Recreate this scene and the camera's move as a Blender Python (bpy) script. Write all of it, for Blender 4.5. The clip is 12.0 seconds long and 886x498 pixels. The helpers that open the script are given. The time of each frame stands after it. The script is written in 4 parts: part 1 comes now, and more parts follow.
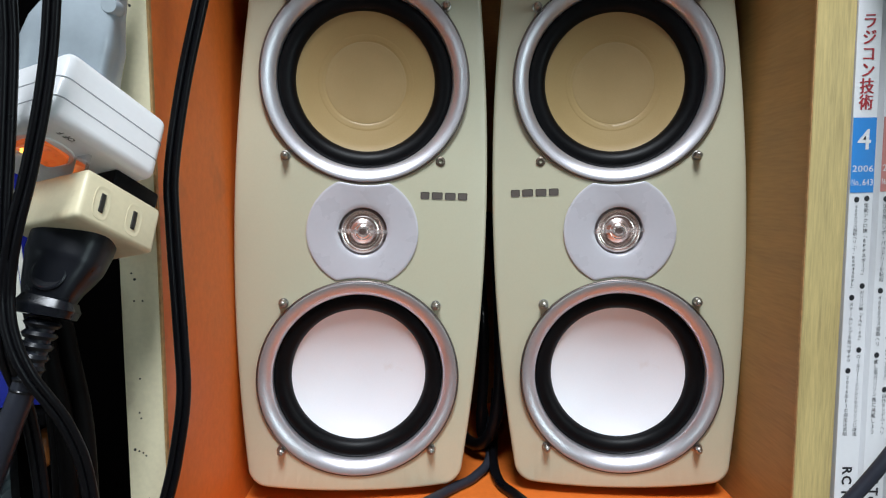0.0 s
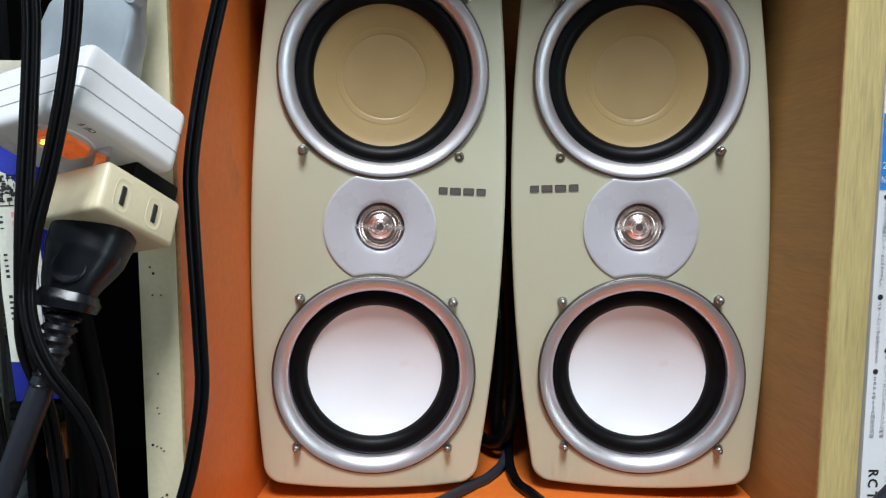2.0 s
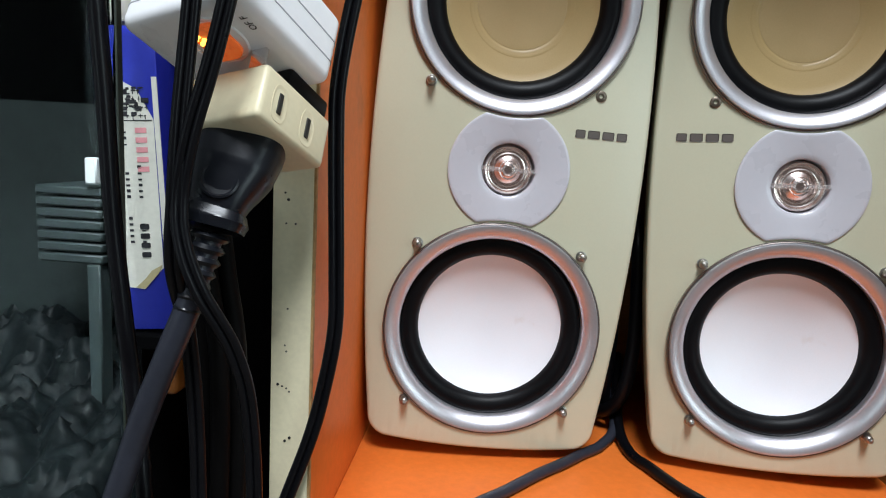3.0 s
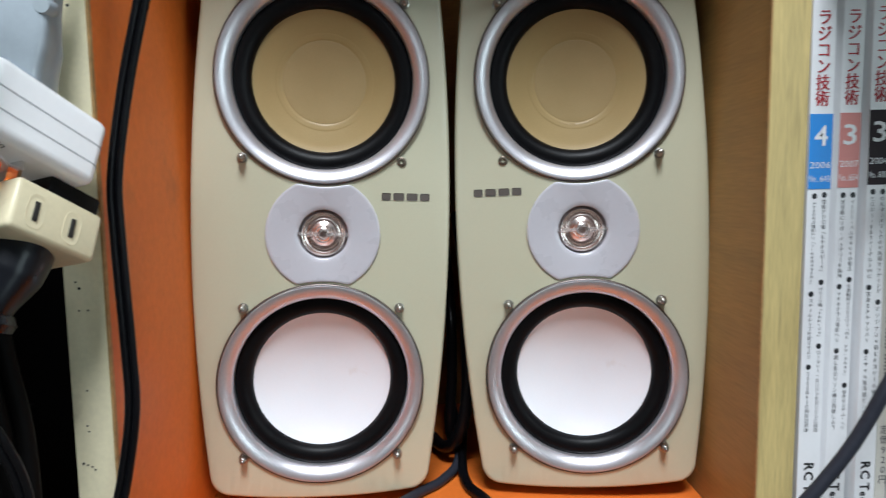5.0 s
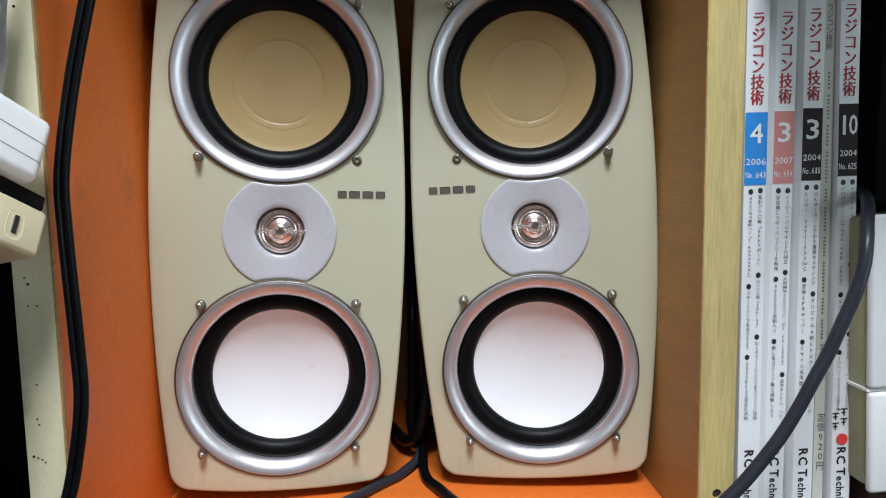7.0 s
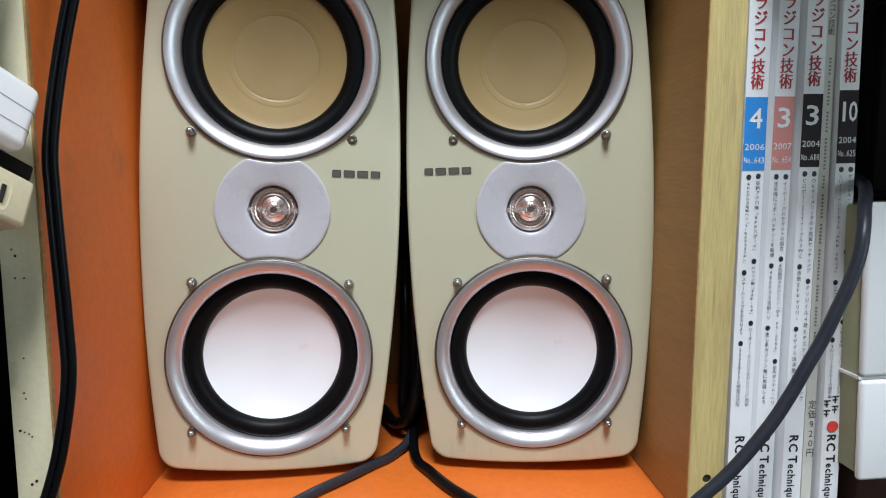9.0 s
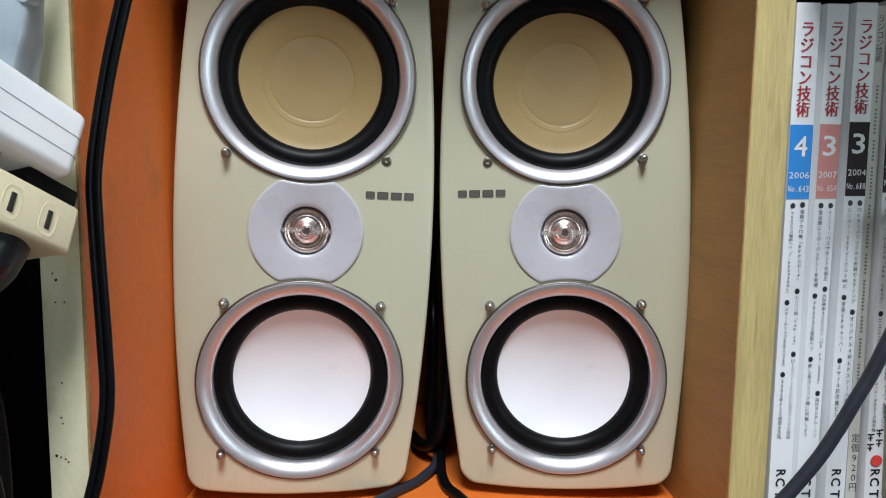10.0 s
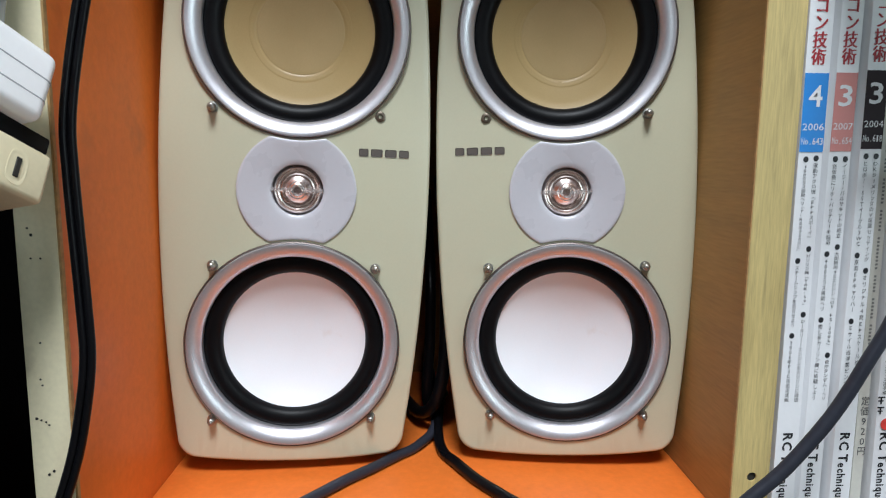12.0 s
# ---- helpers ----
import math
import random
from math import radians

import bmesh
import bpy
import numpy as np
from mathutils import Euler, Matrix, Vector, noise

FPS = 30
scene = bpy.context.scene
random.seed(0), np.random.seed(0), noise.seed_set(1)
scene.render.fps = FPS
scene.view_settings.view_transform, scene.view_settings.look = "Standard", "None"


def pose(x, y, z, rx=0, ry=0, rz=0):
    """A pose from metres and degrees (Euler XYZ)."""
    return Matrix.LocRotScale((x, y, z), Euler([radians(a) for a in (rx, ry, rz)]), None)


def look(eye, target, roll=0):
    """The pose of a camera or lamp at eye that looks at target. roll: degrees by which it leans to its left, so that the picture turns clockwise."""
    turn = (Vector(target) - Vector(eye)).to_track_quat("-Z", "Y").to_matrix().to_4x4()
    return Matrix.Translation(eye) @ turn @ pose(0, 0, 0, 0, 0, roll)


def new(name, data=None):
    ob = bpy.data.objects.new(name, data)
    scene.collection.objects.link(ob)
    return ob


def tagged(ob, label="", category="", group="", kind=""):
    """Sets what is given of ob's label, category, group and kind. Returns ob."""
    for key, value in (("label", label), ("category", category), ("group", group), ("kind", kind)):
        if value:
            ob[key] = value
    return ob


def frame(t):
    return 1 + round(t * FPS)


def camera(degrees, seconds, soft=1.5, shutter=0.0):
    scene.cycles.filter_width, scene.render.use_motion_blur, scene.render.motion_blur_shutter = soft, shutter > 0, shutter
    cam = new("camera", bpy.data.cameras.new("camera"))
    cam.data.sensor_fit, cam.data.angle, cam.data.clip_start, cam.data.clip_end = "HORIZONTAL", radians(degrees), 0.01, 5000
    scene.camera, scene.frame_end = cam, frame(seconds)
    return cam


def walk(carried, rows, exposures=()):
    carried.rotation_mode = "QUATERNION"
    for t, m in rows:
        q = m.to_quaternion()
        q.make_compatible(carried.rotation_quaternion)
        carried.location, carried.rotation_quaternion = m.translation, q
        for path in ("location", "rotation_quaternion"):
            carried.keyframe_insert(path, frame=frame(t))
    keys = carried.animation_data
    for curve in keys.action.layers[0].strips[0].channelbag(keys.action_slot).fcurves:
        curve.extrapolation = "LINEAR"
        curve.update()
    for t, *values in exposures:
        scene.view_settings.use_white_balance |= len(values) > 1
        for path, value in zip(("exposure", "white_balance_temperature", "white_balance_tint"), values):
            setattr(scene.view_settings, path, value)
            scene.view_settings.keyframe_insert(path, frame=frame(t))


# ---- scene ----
cam = camera(70.1, 12.0, soft=1.1, shutter=0.5)
PATH = [
    (0, (0.0, -0.007, 0.18), (0.001, 1.985, -0.002), -0.1),
    (0.5, (-0.003, -0.007, 0.18), (-0.02, 1.985, 0.002), 0.0),
    (1, (-0.005, -0.006, 0.18), (-0.022, 1.985, -0.007), 0.4),
    (1.5, (-0.004, -0.007, 0.182), (-0.019, 1.985, 0.004), 0.2),
    (2, (-0.006, -0.003, 0.179), (-0.029, 1.987, -0.012), 0.2),
    (2.5, (-0.032, 0.007, 0.168), (-0.14, 1.99, -0.069), 1.5),
    (2.7, (-0.046, 0.018, 0.164), (-0.191, 1.992, -0.123), 2.7),
    (3.1, (-0.052, 0.022, 0.164), (-0.208, 1.993, -0.138), 3.2),
    (3.5, (-0.043, 0.015, 0.169), (-0.161, 1.995, -0.087), 2.4),
    (3.9, (-0.027, 0.004, 0.177), (-0.088, 1.993, -0.025), 1.1),
    (4.3, (-0.013, 0.0, 0.181), (-0.027, 1.991, -0.004), 0.3),
    (4.5, (-0.007, 0.001, 0.182), (-0.001, 1.991, -0.015), 0.1),
    (5, (0.012, -0.002, 0.182), (0.066, 1.988, -0.01), -0.8),
    (5.5, (0.03, -0.009, 0.182), (0.114, 1.981, 0.005), -1.5),
    (6, (0.029, -0.01, 0.184), (0.127, 1.98, 0.01), -1.0),
    (6.5, (0.031, -0.01, 0.18), (0.12, 1.98, -0.003), -1.0),
    (8.5, (0.032, -0.014, 0.179), (0.126, 1.974, -0.016), -0.8),
    (9, (0.031, -0.008, 0.175), (0.14, 1.977, -0.048), 0.1),
    (9.5, (0.021, -0.008, 0.179), (0.128, 1.979, -0.024), 0.8),
    (10, (0.017, -0.003, 0.183), (0.098, 1.985, -0.014), 0.7),
    (10.5, (0.03, -0.006, 0.172), (0.178, 1.974, -0.065), -0.3),
    (11, (0.023, -0.008, 0.182), (0.148, 1.977, -0.024), -0.4),
    (11.5, (0.02, -0.001, 0.177), (0.11, 1.983, -0.055), -0.0),
    (12, (0.019, 0.009, 0.172), (0.103, 1.989, -0.096), 0.6),
]
walk(cam, [(t, look(eye, target, roll)) for t, eye, target, roll in PATH])

# ---------- world, light, exposure ----------
world = bpy.data.worlds.new("world")
scene.world = world
world.use_nodes = True
wn = world.node_tree.nodes
wn["Background"].inputs[0].default_value = (0.80, 0.90, 1.0, 1)
wn["Background"].inputs[1].default_value = 0.25
scene.view_settings.exposure = -0.05


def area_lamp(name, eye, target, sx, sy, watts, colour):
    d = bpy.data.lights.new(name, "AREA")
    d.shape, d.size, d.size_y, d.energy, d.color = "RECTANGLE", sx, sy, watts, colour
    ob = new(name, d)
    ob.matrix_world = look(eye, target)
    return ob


area_lamp("ceiling_light", (0.05, -0.50, 1.46), (0.05, -0.20, 0.0), 0.50, 0.42, 40.0, (0.855, 0.925, 1.0))
# Two added fill lamps; no window is seen on either side.
area_lamp("left_fill_light", (-1.55, -2.50, 0.40), (0.0, 0.30, 0.15), 0.9, 1.3, 9.0, (0.76, 0.95, 1.0))
area_lamp("right_fill_light", (2.05, -1.45, 0.50), (0.0, 0.30, 0.15), 1.1, 1.3, 20.0, (0.76, 0.95, 1.0))


# ---------- materials ----------
def mat(name, base, rough=0.5, metal=0.0, vary=0.12, scale=40.0, fine=400.0, bump=0.05, coat=0.0, stretch=(1, 1, 1),
        spots=None, transmission=0.0, ior=1.45, emit=None, emit_strength=0.0, rough_vary=0.1, alpha=1.0, coat_rough=0.2, spec=0.5):
    m = bpy.data.materials.new(name)
    m.use_nodes = True
    nt = m.node_tree
    n, l = nt.nodes, nt.links
    b = n["Principled BSDF"]
    b.inputs["Metallic"].default_value = metal
    b.inputs["IOR"].default_value = ior
    b.inputs["Transmission Weight"].default_value = transmission
    b.inputs["Coat Weight"].default_value = coat
    b.inputs["Coat Roughness"].default_value = coat_rough
    b.inputs["Alpha"].default_value = alpha
    b.inputs["Specular IOR Level"].default_value = spec
    if emit:
        b.inputs["Emission Color"].default_value = (*emit, 1)
        b.inputs["Emission Strength"].default_value = emit_strength
    tc = n.new("ShaderNodeTexCoord")
    mp = n.new("ShaderNodeMapping")
    mp.inputs["Scale"].default_value = stretch
    l.new(tc.outputs["Object"], mp.inputs["Vector"])
    big = n.new("ShaderNodeTexNoise")
    big.inputs["Scale"].default_value, big.inputs["Detail"].default_value = scale, 4
    small = n.new("ShaderNodeTexNoise")
    small.inputs["Scale"].default_value, small.inputs["Detail"].default_value = fine, 3
    l.new(mp.outputs[0], big.inputs["Vector"])
    l.new(mp.outputs[0], small.inputs["Vector"])
    add = n.new("ShaderNodeMath")
    add.operation = "ADD"
    l.new(big.outputs["Fac"], add.inputs[0])
    l.new(small.outputs["Fac"], add.inputs[1])
    rng = n.new("ShaderNodeMapRange")
    rng.inputs["From Min"].default_value, rng.inputs["From Max"].default_value = 0.65, 1.35
    rng.inputs["To Min"].default_value, rng.inputs["To Max"].default_value = 1 - vary, 1 + vary
    l.new(add.outputs[0], rng.inputs["Value"])
    mul = n.new("ShaderNodeVectorMath")
    mul.operation = "SCALE"
    mul.inputs[0].default_value = base
    l.new(rng.outputs[0], mul.inputs["Scale"])
    col = mul.outputs[0]
    if spots:
        colour, sp_scale, lo, hi = spots
        sp = n.new("ShaderNodeTexNoise")
        sp.inputs["Scale"].default_value, sp.inputs["Detail"].default_value = sp_scale, 5
        l.new(mp.outputs[0], sp.inputs["Vector"])
        rm = n.new("ShaderNodeMapRange")
        rm.inputs["From Min"].default_value, rm.inputs["From Max"].default_value = lo, hi
        l.new(sp.outputs["Fac"], rm.inputs["Value"])
        mx = n.new("ShaderNodeMix")
        mx.data_type = "RGBA"
        l.new(rm.outputs[0], mx.inputs["Factor"])
        l.new(col, mx.inputs["A"])
        mx.inputs["B"].default_value = (*colour, 1)
        col = mx.outputs["Result"]
    l.new(col, b.inputs["Base Color"])
    rr = n.new("ShaderNodeMapRange")
    rr.inputs["From Min"].default_value, rr.inputs["From Max"].default_value = 0.3, 0.7
    rr.inputs["To Min"].default_value, rr.inputs["To Max"].default_value = max(0.02, rough - rough_vary * rough), min(1, rough + rough_vary * rough)
    l.new(big.outputs["Fac"], rr.inputs["Value"])
    l.new(rr.outputs[0], b.inputs["Roughness"])
    if bump:
        bp = n.new("ShaderNodeBump")
        bp.inputs["Strength"].default_value, bp.inputs["Distance"].default_value = bump, 0.0006
        l.new(small.outputs["Fac"], bp.inputs["Height"])
        l.new(bp.outputs[0], b.inputs["Normal"])
    return m


CREAM = mat("cream_satin_paint", (0.508, 0.491, 0.357), 0.40, vary=0.025, scale=14, fine=900, bump=0.03, coat=0.9, coat_rough=0.32)
CABINET = mat("brown_cabinet_vinyl", (0.19, 0.125, 0.07), 0.5, vary=0.15, bump=0.1)
SILVER = mat("brushed_silver_ring", (0.66, 0.645, 0.68), 0.36, 0.82, vary=0.05, fine=700, bump=0.02)
CHROME = mat("bright_rim", (0.70, 0.69, 0.70), 0.16, 1.0, vary=0.03, bump=0.0)
RIM = mat("dark_steel_rim", (0.22, 0.19, 0.17), 0.3, 0.9, vary=0.08, bump=0.0)
RUBBER = mat("black_rubber", (0.0035, 0.0035, 0.0042), 0.42, vary=0.25, bump=0.05, spec=0.16)
GOLD_CONE = mat("tan_woven_cone", (0.385, 0.262, 0.104), 0.5, 0.0, vary=0.06, scale=25, fine=1500, bump=0.05, coat=0.15)
CAP = mat("pale_tan_cap", (0.402, 0.282, 0.130), 0.4, vary=0.05, scale=60, fine=1500, bump=0.04, coat=0.25)
WHITE_CONE = mat("satin_aluminium_cone", (0.85, 0.86, 0.90), 0.48, 0.15, vary=0.02, scale=30, fine=1500, bump=0.02,
                 spots=((0.78, 0.74, 0.73), 90, 0.70, 0.90))
FLANGE = mat("milky_lilac_plastic", (0.49, 0.48, 0.515), 0.28, vary=0.02, bump=0.01, coat=0.2)
ROSE_METAL = mat("rosy_tweeter_metal", (0.90, 0.77, 0.73), 0.26, 1.0, vary=0.04, bump=0.0)
CLEAR = mat("clear_plastic", (0.95, 0.93, 0.92), 0.06, vary=0.0, bump=0.0, transmission=0.85)
STEEL = mat("dull_steel_post", (0.36, 0.34, 0.31), 0.35, 1.0, vary=0.15, fine=900, bump=0.03)
SOCKET = mat("dark_bronze_socket", (0.16, 0.13, 0.10), 0.4, 0.8, vary=0.1)
LOGO = mat("dark_print", (0.10, 0.085, 0.075), 0.5, vary=0.05, bump=0.0)
ORANGE = mat("orange_paint", (0.72, 0.166, 0.026), 0.45, vary=0.09, scale=12, fine=260, bump=0.12, coat=0.05, coat_rough=0.35, spec=0.3,
             spots=((0.50, 0.13, 0.03), 30, 0.66, 0.85))
CREAM_EDGE = mat("yellowed_cream_edge_band", (0.74, 0.665, 0.455), 0.5, vary=0.06, scale=18, fine=500, bump=0.05,
                 spots=((0.42, 0.36, 0.24), 38, 0.62, 0.80))
RAW_CHIP = mat("raw_chipboard_line", (0.42, 0.25, 0.10), 0.8, vary=0.3, bump=0.3)
WOOD_EDGE = mat("pale_wood_edge", (0.52, 0.405, 0.170), 0.5, vary=0.22, scale=30, fine=260, bump=0.08, stretch=(6, 6, 0.35),
                spots=((0.36, 0.28, 0.12), 60, 0.58, 0.75))
WOOD_FACE = mat("brown_wood_face", (0.365, 0.210, 0.072), 0.5, spec=0.25, vary=0.16, scale=16, fine=160, bump=0.06, stretch=(1, 0.4, 5), coat=0.03)
DARK_WOOD = mat("dark_red_brown_wood", (0.05, 0.018, 0.012), 0.4, vary=0.25, scale=20, stretch=(0.5, 4, 4))
# Near-black colour that holds the deep shade of the cabinet's void.
VOID_BLACK = mat("unlit_black_interior", (0.0015, 0.0015, 0.0018), 0.85, vary=0.2, spec=0.06)
# Darker, duller copy of the cord black, with the surrounding shade in it.
SHADED_BLACK = mat("shaded_dull_black", (0.0025, 0.0022, 0.0022), 0.6, vary=0.2, spec=0.10)
CORD = mat("black_cord_pvc", (0.0035, 0.0035, 0.0045), 0.3, vary=0.2, bump=0.03, spec=0.22)
CABLE_GREY = mat("slate_cable_pvc", (0.024, 0.026, 0.036), 0.36, vary=0.15, bump=0.03, spec=0.35)
PLUG_GREY = mat("dark_slate_plug", (0.007, 0.008, 0.011), 0.3, spec=0.38, vary=0.12, bump=0.06)
WHITE_PLASTIC = mat("white_abs", (0.93, 0.93, 0.94), 0.30, vary=0.02, bump=0.02, coat=0.1)
CREAM_PLASTIC = mat("yellowed_tap_plastic", (0.70, 0.62, 0.42), 0.35, vary=0.05, scale=50, bump=0.02,
                    spots=((0.40, 0.26, 0.12), 70, 0.66, 0.85))
GREY_PLASTIC = mat("silver_grey_plug", (0.33, 0.375, 0.41), 0.14, 0.0, vary=0.04, bump=0.01, coat=0.3)
SEAM = mat("seam_shadow_grey", (0.35, 0.36, 0.38), 0.6, vary=0.05)
SLOT = mat("slot_dark", (0.02, 0.018, 0.015), 0.7)
LAMP_ORANGE = mat("glowing_orange_rocker", (0.72, 0.17, 0.05), 0.3, emit=(1.0, 0.16, 0.02), emit_strength=0.28, vary=0.5, scale=160)
NEON = mat("neon_core", (1.0, 0.5, 0.1), 0.3, emit=(1.0, 0.42, 0.06), emit_strength=4.0)
PAPER_WHITE = mat("glossy_spine_paper", (0.80, 0.80, 0.82), 0.35, vary=0.02, scale=30, bump=0.02, coat=0.2)
PAPER_EDGE = mat("page_block_paper", (0.62, 0.60, 0.52), 0.8, vary=0.08, fine=900, bump=0.2)
PAPER_OLD = mat("aged_spine_paper", (0.62, 0.60, 0.54), 0.5, vary=0.05, scale=20, bump=0.03)
INK = mat("black_ink", (0.018, 0.018, 0.022), 0.5, vary=0.0, bump=0)
INK_SOFT = mat("dark_grey_printing_ink", (0.06, 0.06, 0.07), 0.6, vary=0.3, scale=300)
INK_GREY = mat("grey_ink", (0.22, 0.22, 0.21), 0.5, vary=0.0, bump=0)
INK_RED = mat("red_ink", (0.42, 0.025, 0.035), 0.5, vary=0.0, bump=0)
INK_WHITE = mat("paper_white_ink", (0.80, 0.80, 0.82), 0.4, vary=0.0, bump=0)
BLUE_INK = mat("cyan_block_ink", (0.010, 0.235, 0.68), 0.4, vary=0.03, bump=0)
PINK_INK = mat("salmon_block_ink", (0.62, 0.22, 0.20), 0.4, vary=0.03, bump=0)
DARK_INK = mat("plum_black_block_ink", (0.030, 0.020, 0.024), 0.5, vary=0.05, bump=0, spec=0.15)
SEAL_RED = mat("red_seal", (0.70, 0.06, 0.05), 0.4, vary=0.15, scale=300, bump=0)
ROUTER = mat("white_router_shell", (0.76, 0.77, 0.78), 0.4, vary=0.02, bump=0.03)
# Beige taken down to olive, with the side's shade in the colour.
ROUTER_SIDE = mat("shaded_beige_router_body", (0.34, 0.335, 0.205), 0.45, vary=0.04, bump=0.03)
LED = mat("green_indicator", (0.25, 0.45, 0.08), 0.25, emit=(0.35, 0.75, 0.10), emit_strength=0.25, vary=0.1)
BLUE_BOX = mat("deep_blue_card", (0.012, 0.022, 0.30), 0.4, vary=0.08, bump=0.05)
LABEL = mat("aged_label_paper", (0.66, 0.65, 0.57), 0.7, vary=0.07, scale=60, bump=0.1)
GLASS = mat("cabinet_glass", (0.85, 0.92, 0.90), 0.03, vary=0.0, bump=0.0, transmission=1.0, spec=0.15, ior=1.12)
TRAY = mat("grey_green_tray", (0.042, 0.056, 0.057), 0.5, vary=0.15)
EDGE_GREEN = mat("green_glass_edge", (0.035, 0.045, 0.036), 0.25, vary=0.1)
# Colour of the haze that the glass door reflects, put on a panel behind.
GLASS_HAZE = mat("grey_green_glass_haze", (0.013, 0.019, 0.019), 0.6, vary=0.35, scale=14, fine=90)
CLUTTER = mat("dark_teal_clutter", (0.007, 0.010, 0.011), 0.50, vary=0.5, scale=60, bump=0.12, spec=0.12)
ROOM_WALL = mat("room_wall_paper", (0.54, 0.56, 0.58), 0.8, vary=0.06, scale=4, fine=60)
ROOM_FLOOR = mat("room_floor_wood", (0.27, 0.225, 0.19), 0.5, vary=0.2, scale=5, stretch=(6, 1, 1))
# For an unseen wall, kept dark so the baffles reflect a dark middle.
ROOM_DARK = mat("dark_reflection_brown", (0.17, 0.115, 0.10), 0.6, vary=0.15, scale=4, fine=60)
ROOM_CEILING = mat("room_ceiling", (0.60, 0.60, 0.60), 0.8, vary=0.04)


# ---------- mesh helpers ----------
def part(name, bm, material, parent=None, label="", smooth=True, category=""):
    me = bpy.data.meshes.new(name)
    bmesh.ops.recalc_face_normals(bm, faces=bm.faces)
    if smooth:
        for f in bm.faces:
            f.smooth = True
        for e in bm.edges:
            if len(e.link_faces) == 2 and e.calc_face_angle(0) > radians(38):
                e.smooth = False
    bm.to_mesh(me)
    bm.free()
    me.materials.append(material)
    ob = new(name, me)
    if parent:
        ob.parent = parent
    if label or category:
        tagged(ob, label, category)
    return ob


def thing(name, m, label, category, group="", kind=""):
    ob = new(name)
    ob.empty_display_size = 0.01
    ob.matrix_world = m
    return tagged(ob, label, category, group, kind)


def box(x0, x1, y0, y1, z0, z1, bevel=0.0, segs=2, bm=None):
    own = bmesh.new()
    bmesh.ops.create_cube(own, size=1)
    for v in own.verts:
        v.co = Vector((x0 + (v.co.x + .5) * (x1 - x0), y0 + (v.co.y + .5) * (y1 - y0), z0 + (v.co.z + .5) * (z1 - z0)))
    if bevel:
        bmesh.ops.bevel(own, geom=list(own.edges), offset=bevel, segments=segs, profile=0.5, affect="EDGES")
    return own if bm is None else join(bm, own)


def join(bm, other, m=None):
    """Adds other to bm, moved by m."""
    seen = {}
    for v in other.verts:
        seen[v] = bm.verts.new(m @ v.co if m else v.co)
    for f in other.faces:
        try:
            bm.faces.new([seen[v] for v in f.verts])
        except ValueError:
            pass
    other.free()
    return bm


def lathe(profile, cx=0.0, cz=0.0, segs=96):
    """Turns (radius, y) pairs about an axis along y."""
    bm = bmesh.new()
    rings = []
    for r, y in profile:
        if r < 1e-6:
            rings.append([bm.verts.new((cx, y, cz))])
        else:
            rings.append([bm.verts.new((cx + r * math.cos(a), y, cz + r * math.sin(a))) for a in np.linspace(0, 2 * math.pi, segs, False)])
    for a, b in zip(rings, rings[1:]):
        for i in range(segs):
            j = (i + 1) % segs
            if len(a) == 1 and len(b) == 1:
                continue
            if len(b) == 1:
                bm.faces.new((a[i], a[j], b[0]))
            elif len(a) == 1:
                bm.faces.new((a[0], b[i], b[j]))
            else:
                bm.faces.new((a[i], a[j], b[j], b[i]))
    return bm


def spline(points, steps=10):
    """Points of a smooth curve through the given ones."""
    p = [Vector(q) for q in points]
    p = [2 * p[0] - p[1]] + p + [2 * p[-1] - p[-2]]
    out = []
    for i in range(1, len(p) - 2):
        for k in range(steps):
            t = k / steps
            a, b, c, d = p[i - 1:i + 3]
            out.append(0.5 * ((2 * b) + (c - a) * t + (2 * a - 5 * b + 4 * c - d) * t * t + (3 * b - a - 3 * c + d) * t ** 3))
    return out + [p[-2]]


def sweep(points, section, side=(1, 0, 0), steps=10, scales=None):
    """Draws a closed section of (a, b) pairs along a smooth curve; a lies along side."""
    path = spline(points, steps)
    bm = bmesh.new()
    rings = []
    for i, q in enumerate(path):
        tan = (path[min(i + 1, len(path) - 1)] - path[max(i - 1, 0)]).normalized()
        s = Vector(side)
        s = (s - tan * s.dot(tan)).normalized()
        up = tan.cross(s)
        k = 1.0
        if scales:
            f = i / (len(path) - 1) * (len(scales) - 1)
            j = min(int(f), len(scales) - 2)
            k = scales[j] + (scales[j + 1] - scales[j]) * (f - j)
        rings.append([bm.verts.new(q + s * a * k + up * b * k) for a, b in section])
    n = len(section)
    for a, b in zip(rings, rings[1:]):
        for i in range(n):
            j = (i + 1) % n
            bm.faces.new((a[i], a[j], b[j], b[i]))
    bm.faces.new(rings[0][::-1])
    bm.faces.new(rings[-1])
    return bm


def circle(r, n=14):
    return [(r * math.cos(a), r * math.sin(a)) for a in np.linspace(0, 2 * math.pi, n, False)]


def rounded(a, b, e=4.0, n=24):
    """A rounded rectangle with half sides a and b."""
    out = []
    for t in np.linspace(0, 2 * math.pi, n, False):
        c, s = math.cos(t), math.sin(t)
        out.append((a * math.copysign(abs(c) ** (2 / e), c), b * math.copysign(abs(s) ** (2 / e), s)))
    return out


# ---------- lettering ----------
glyphs = {}


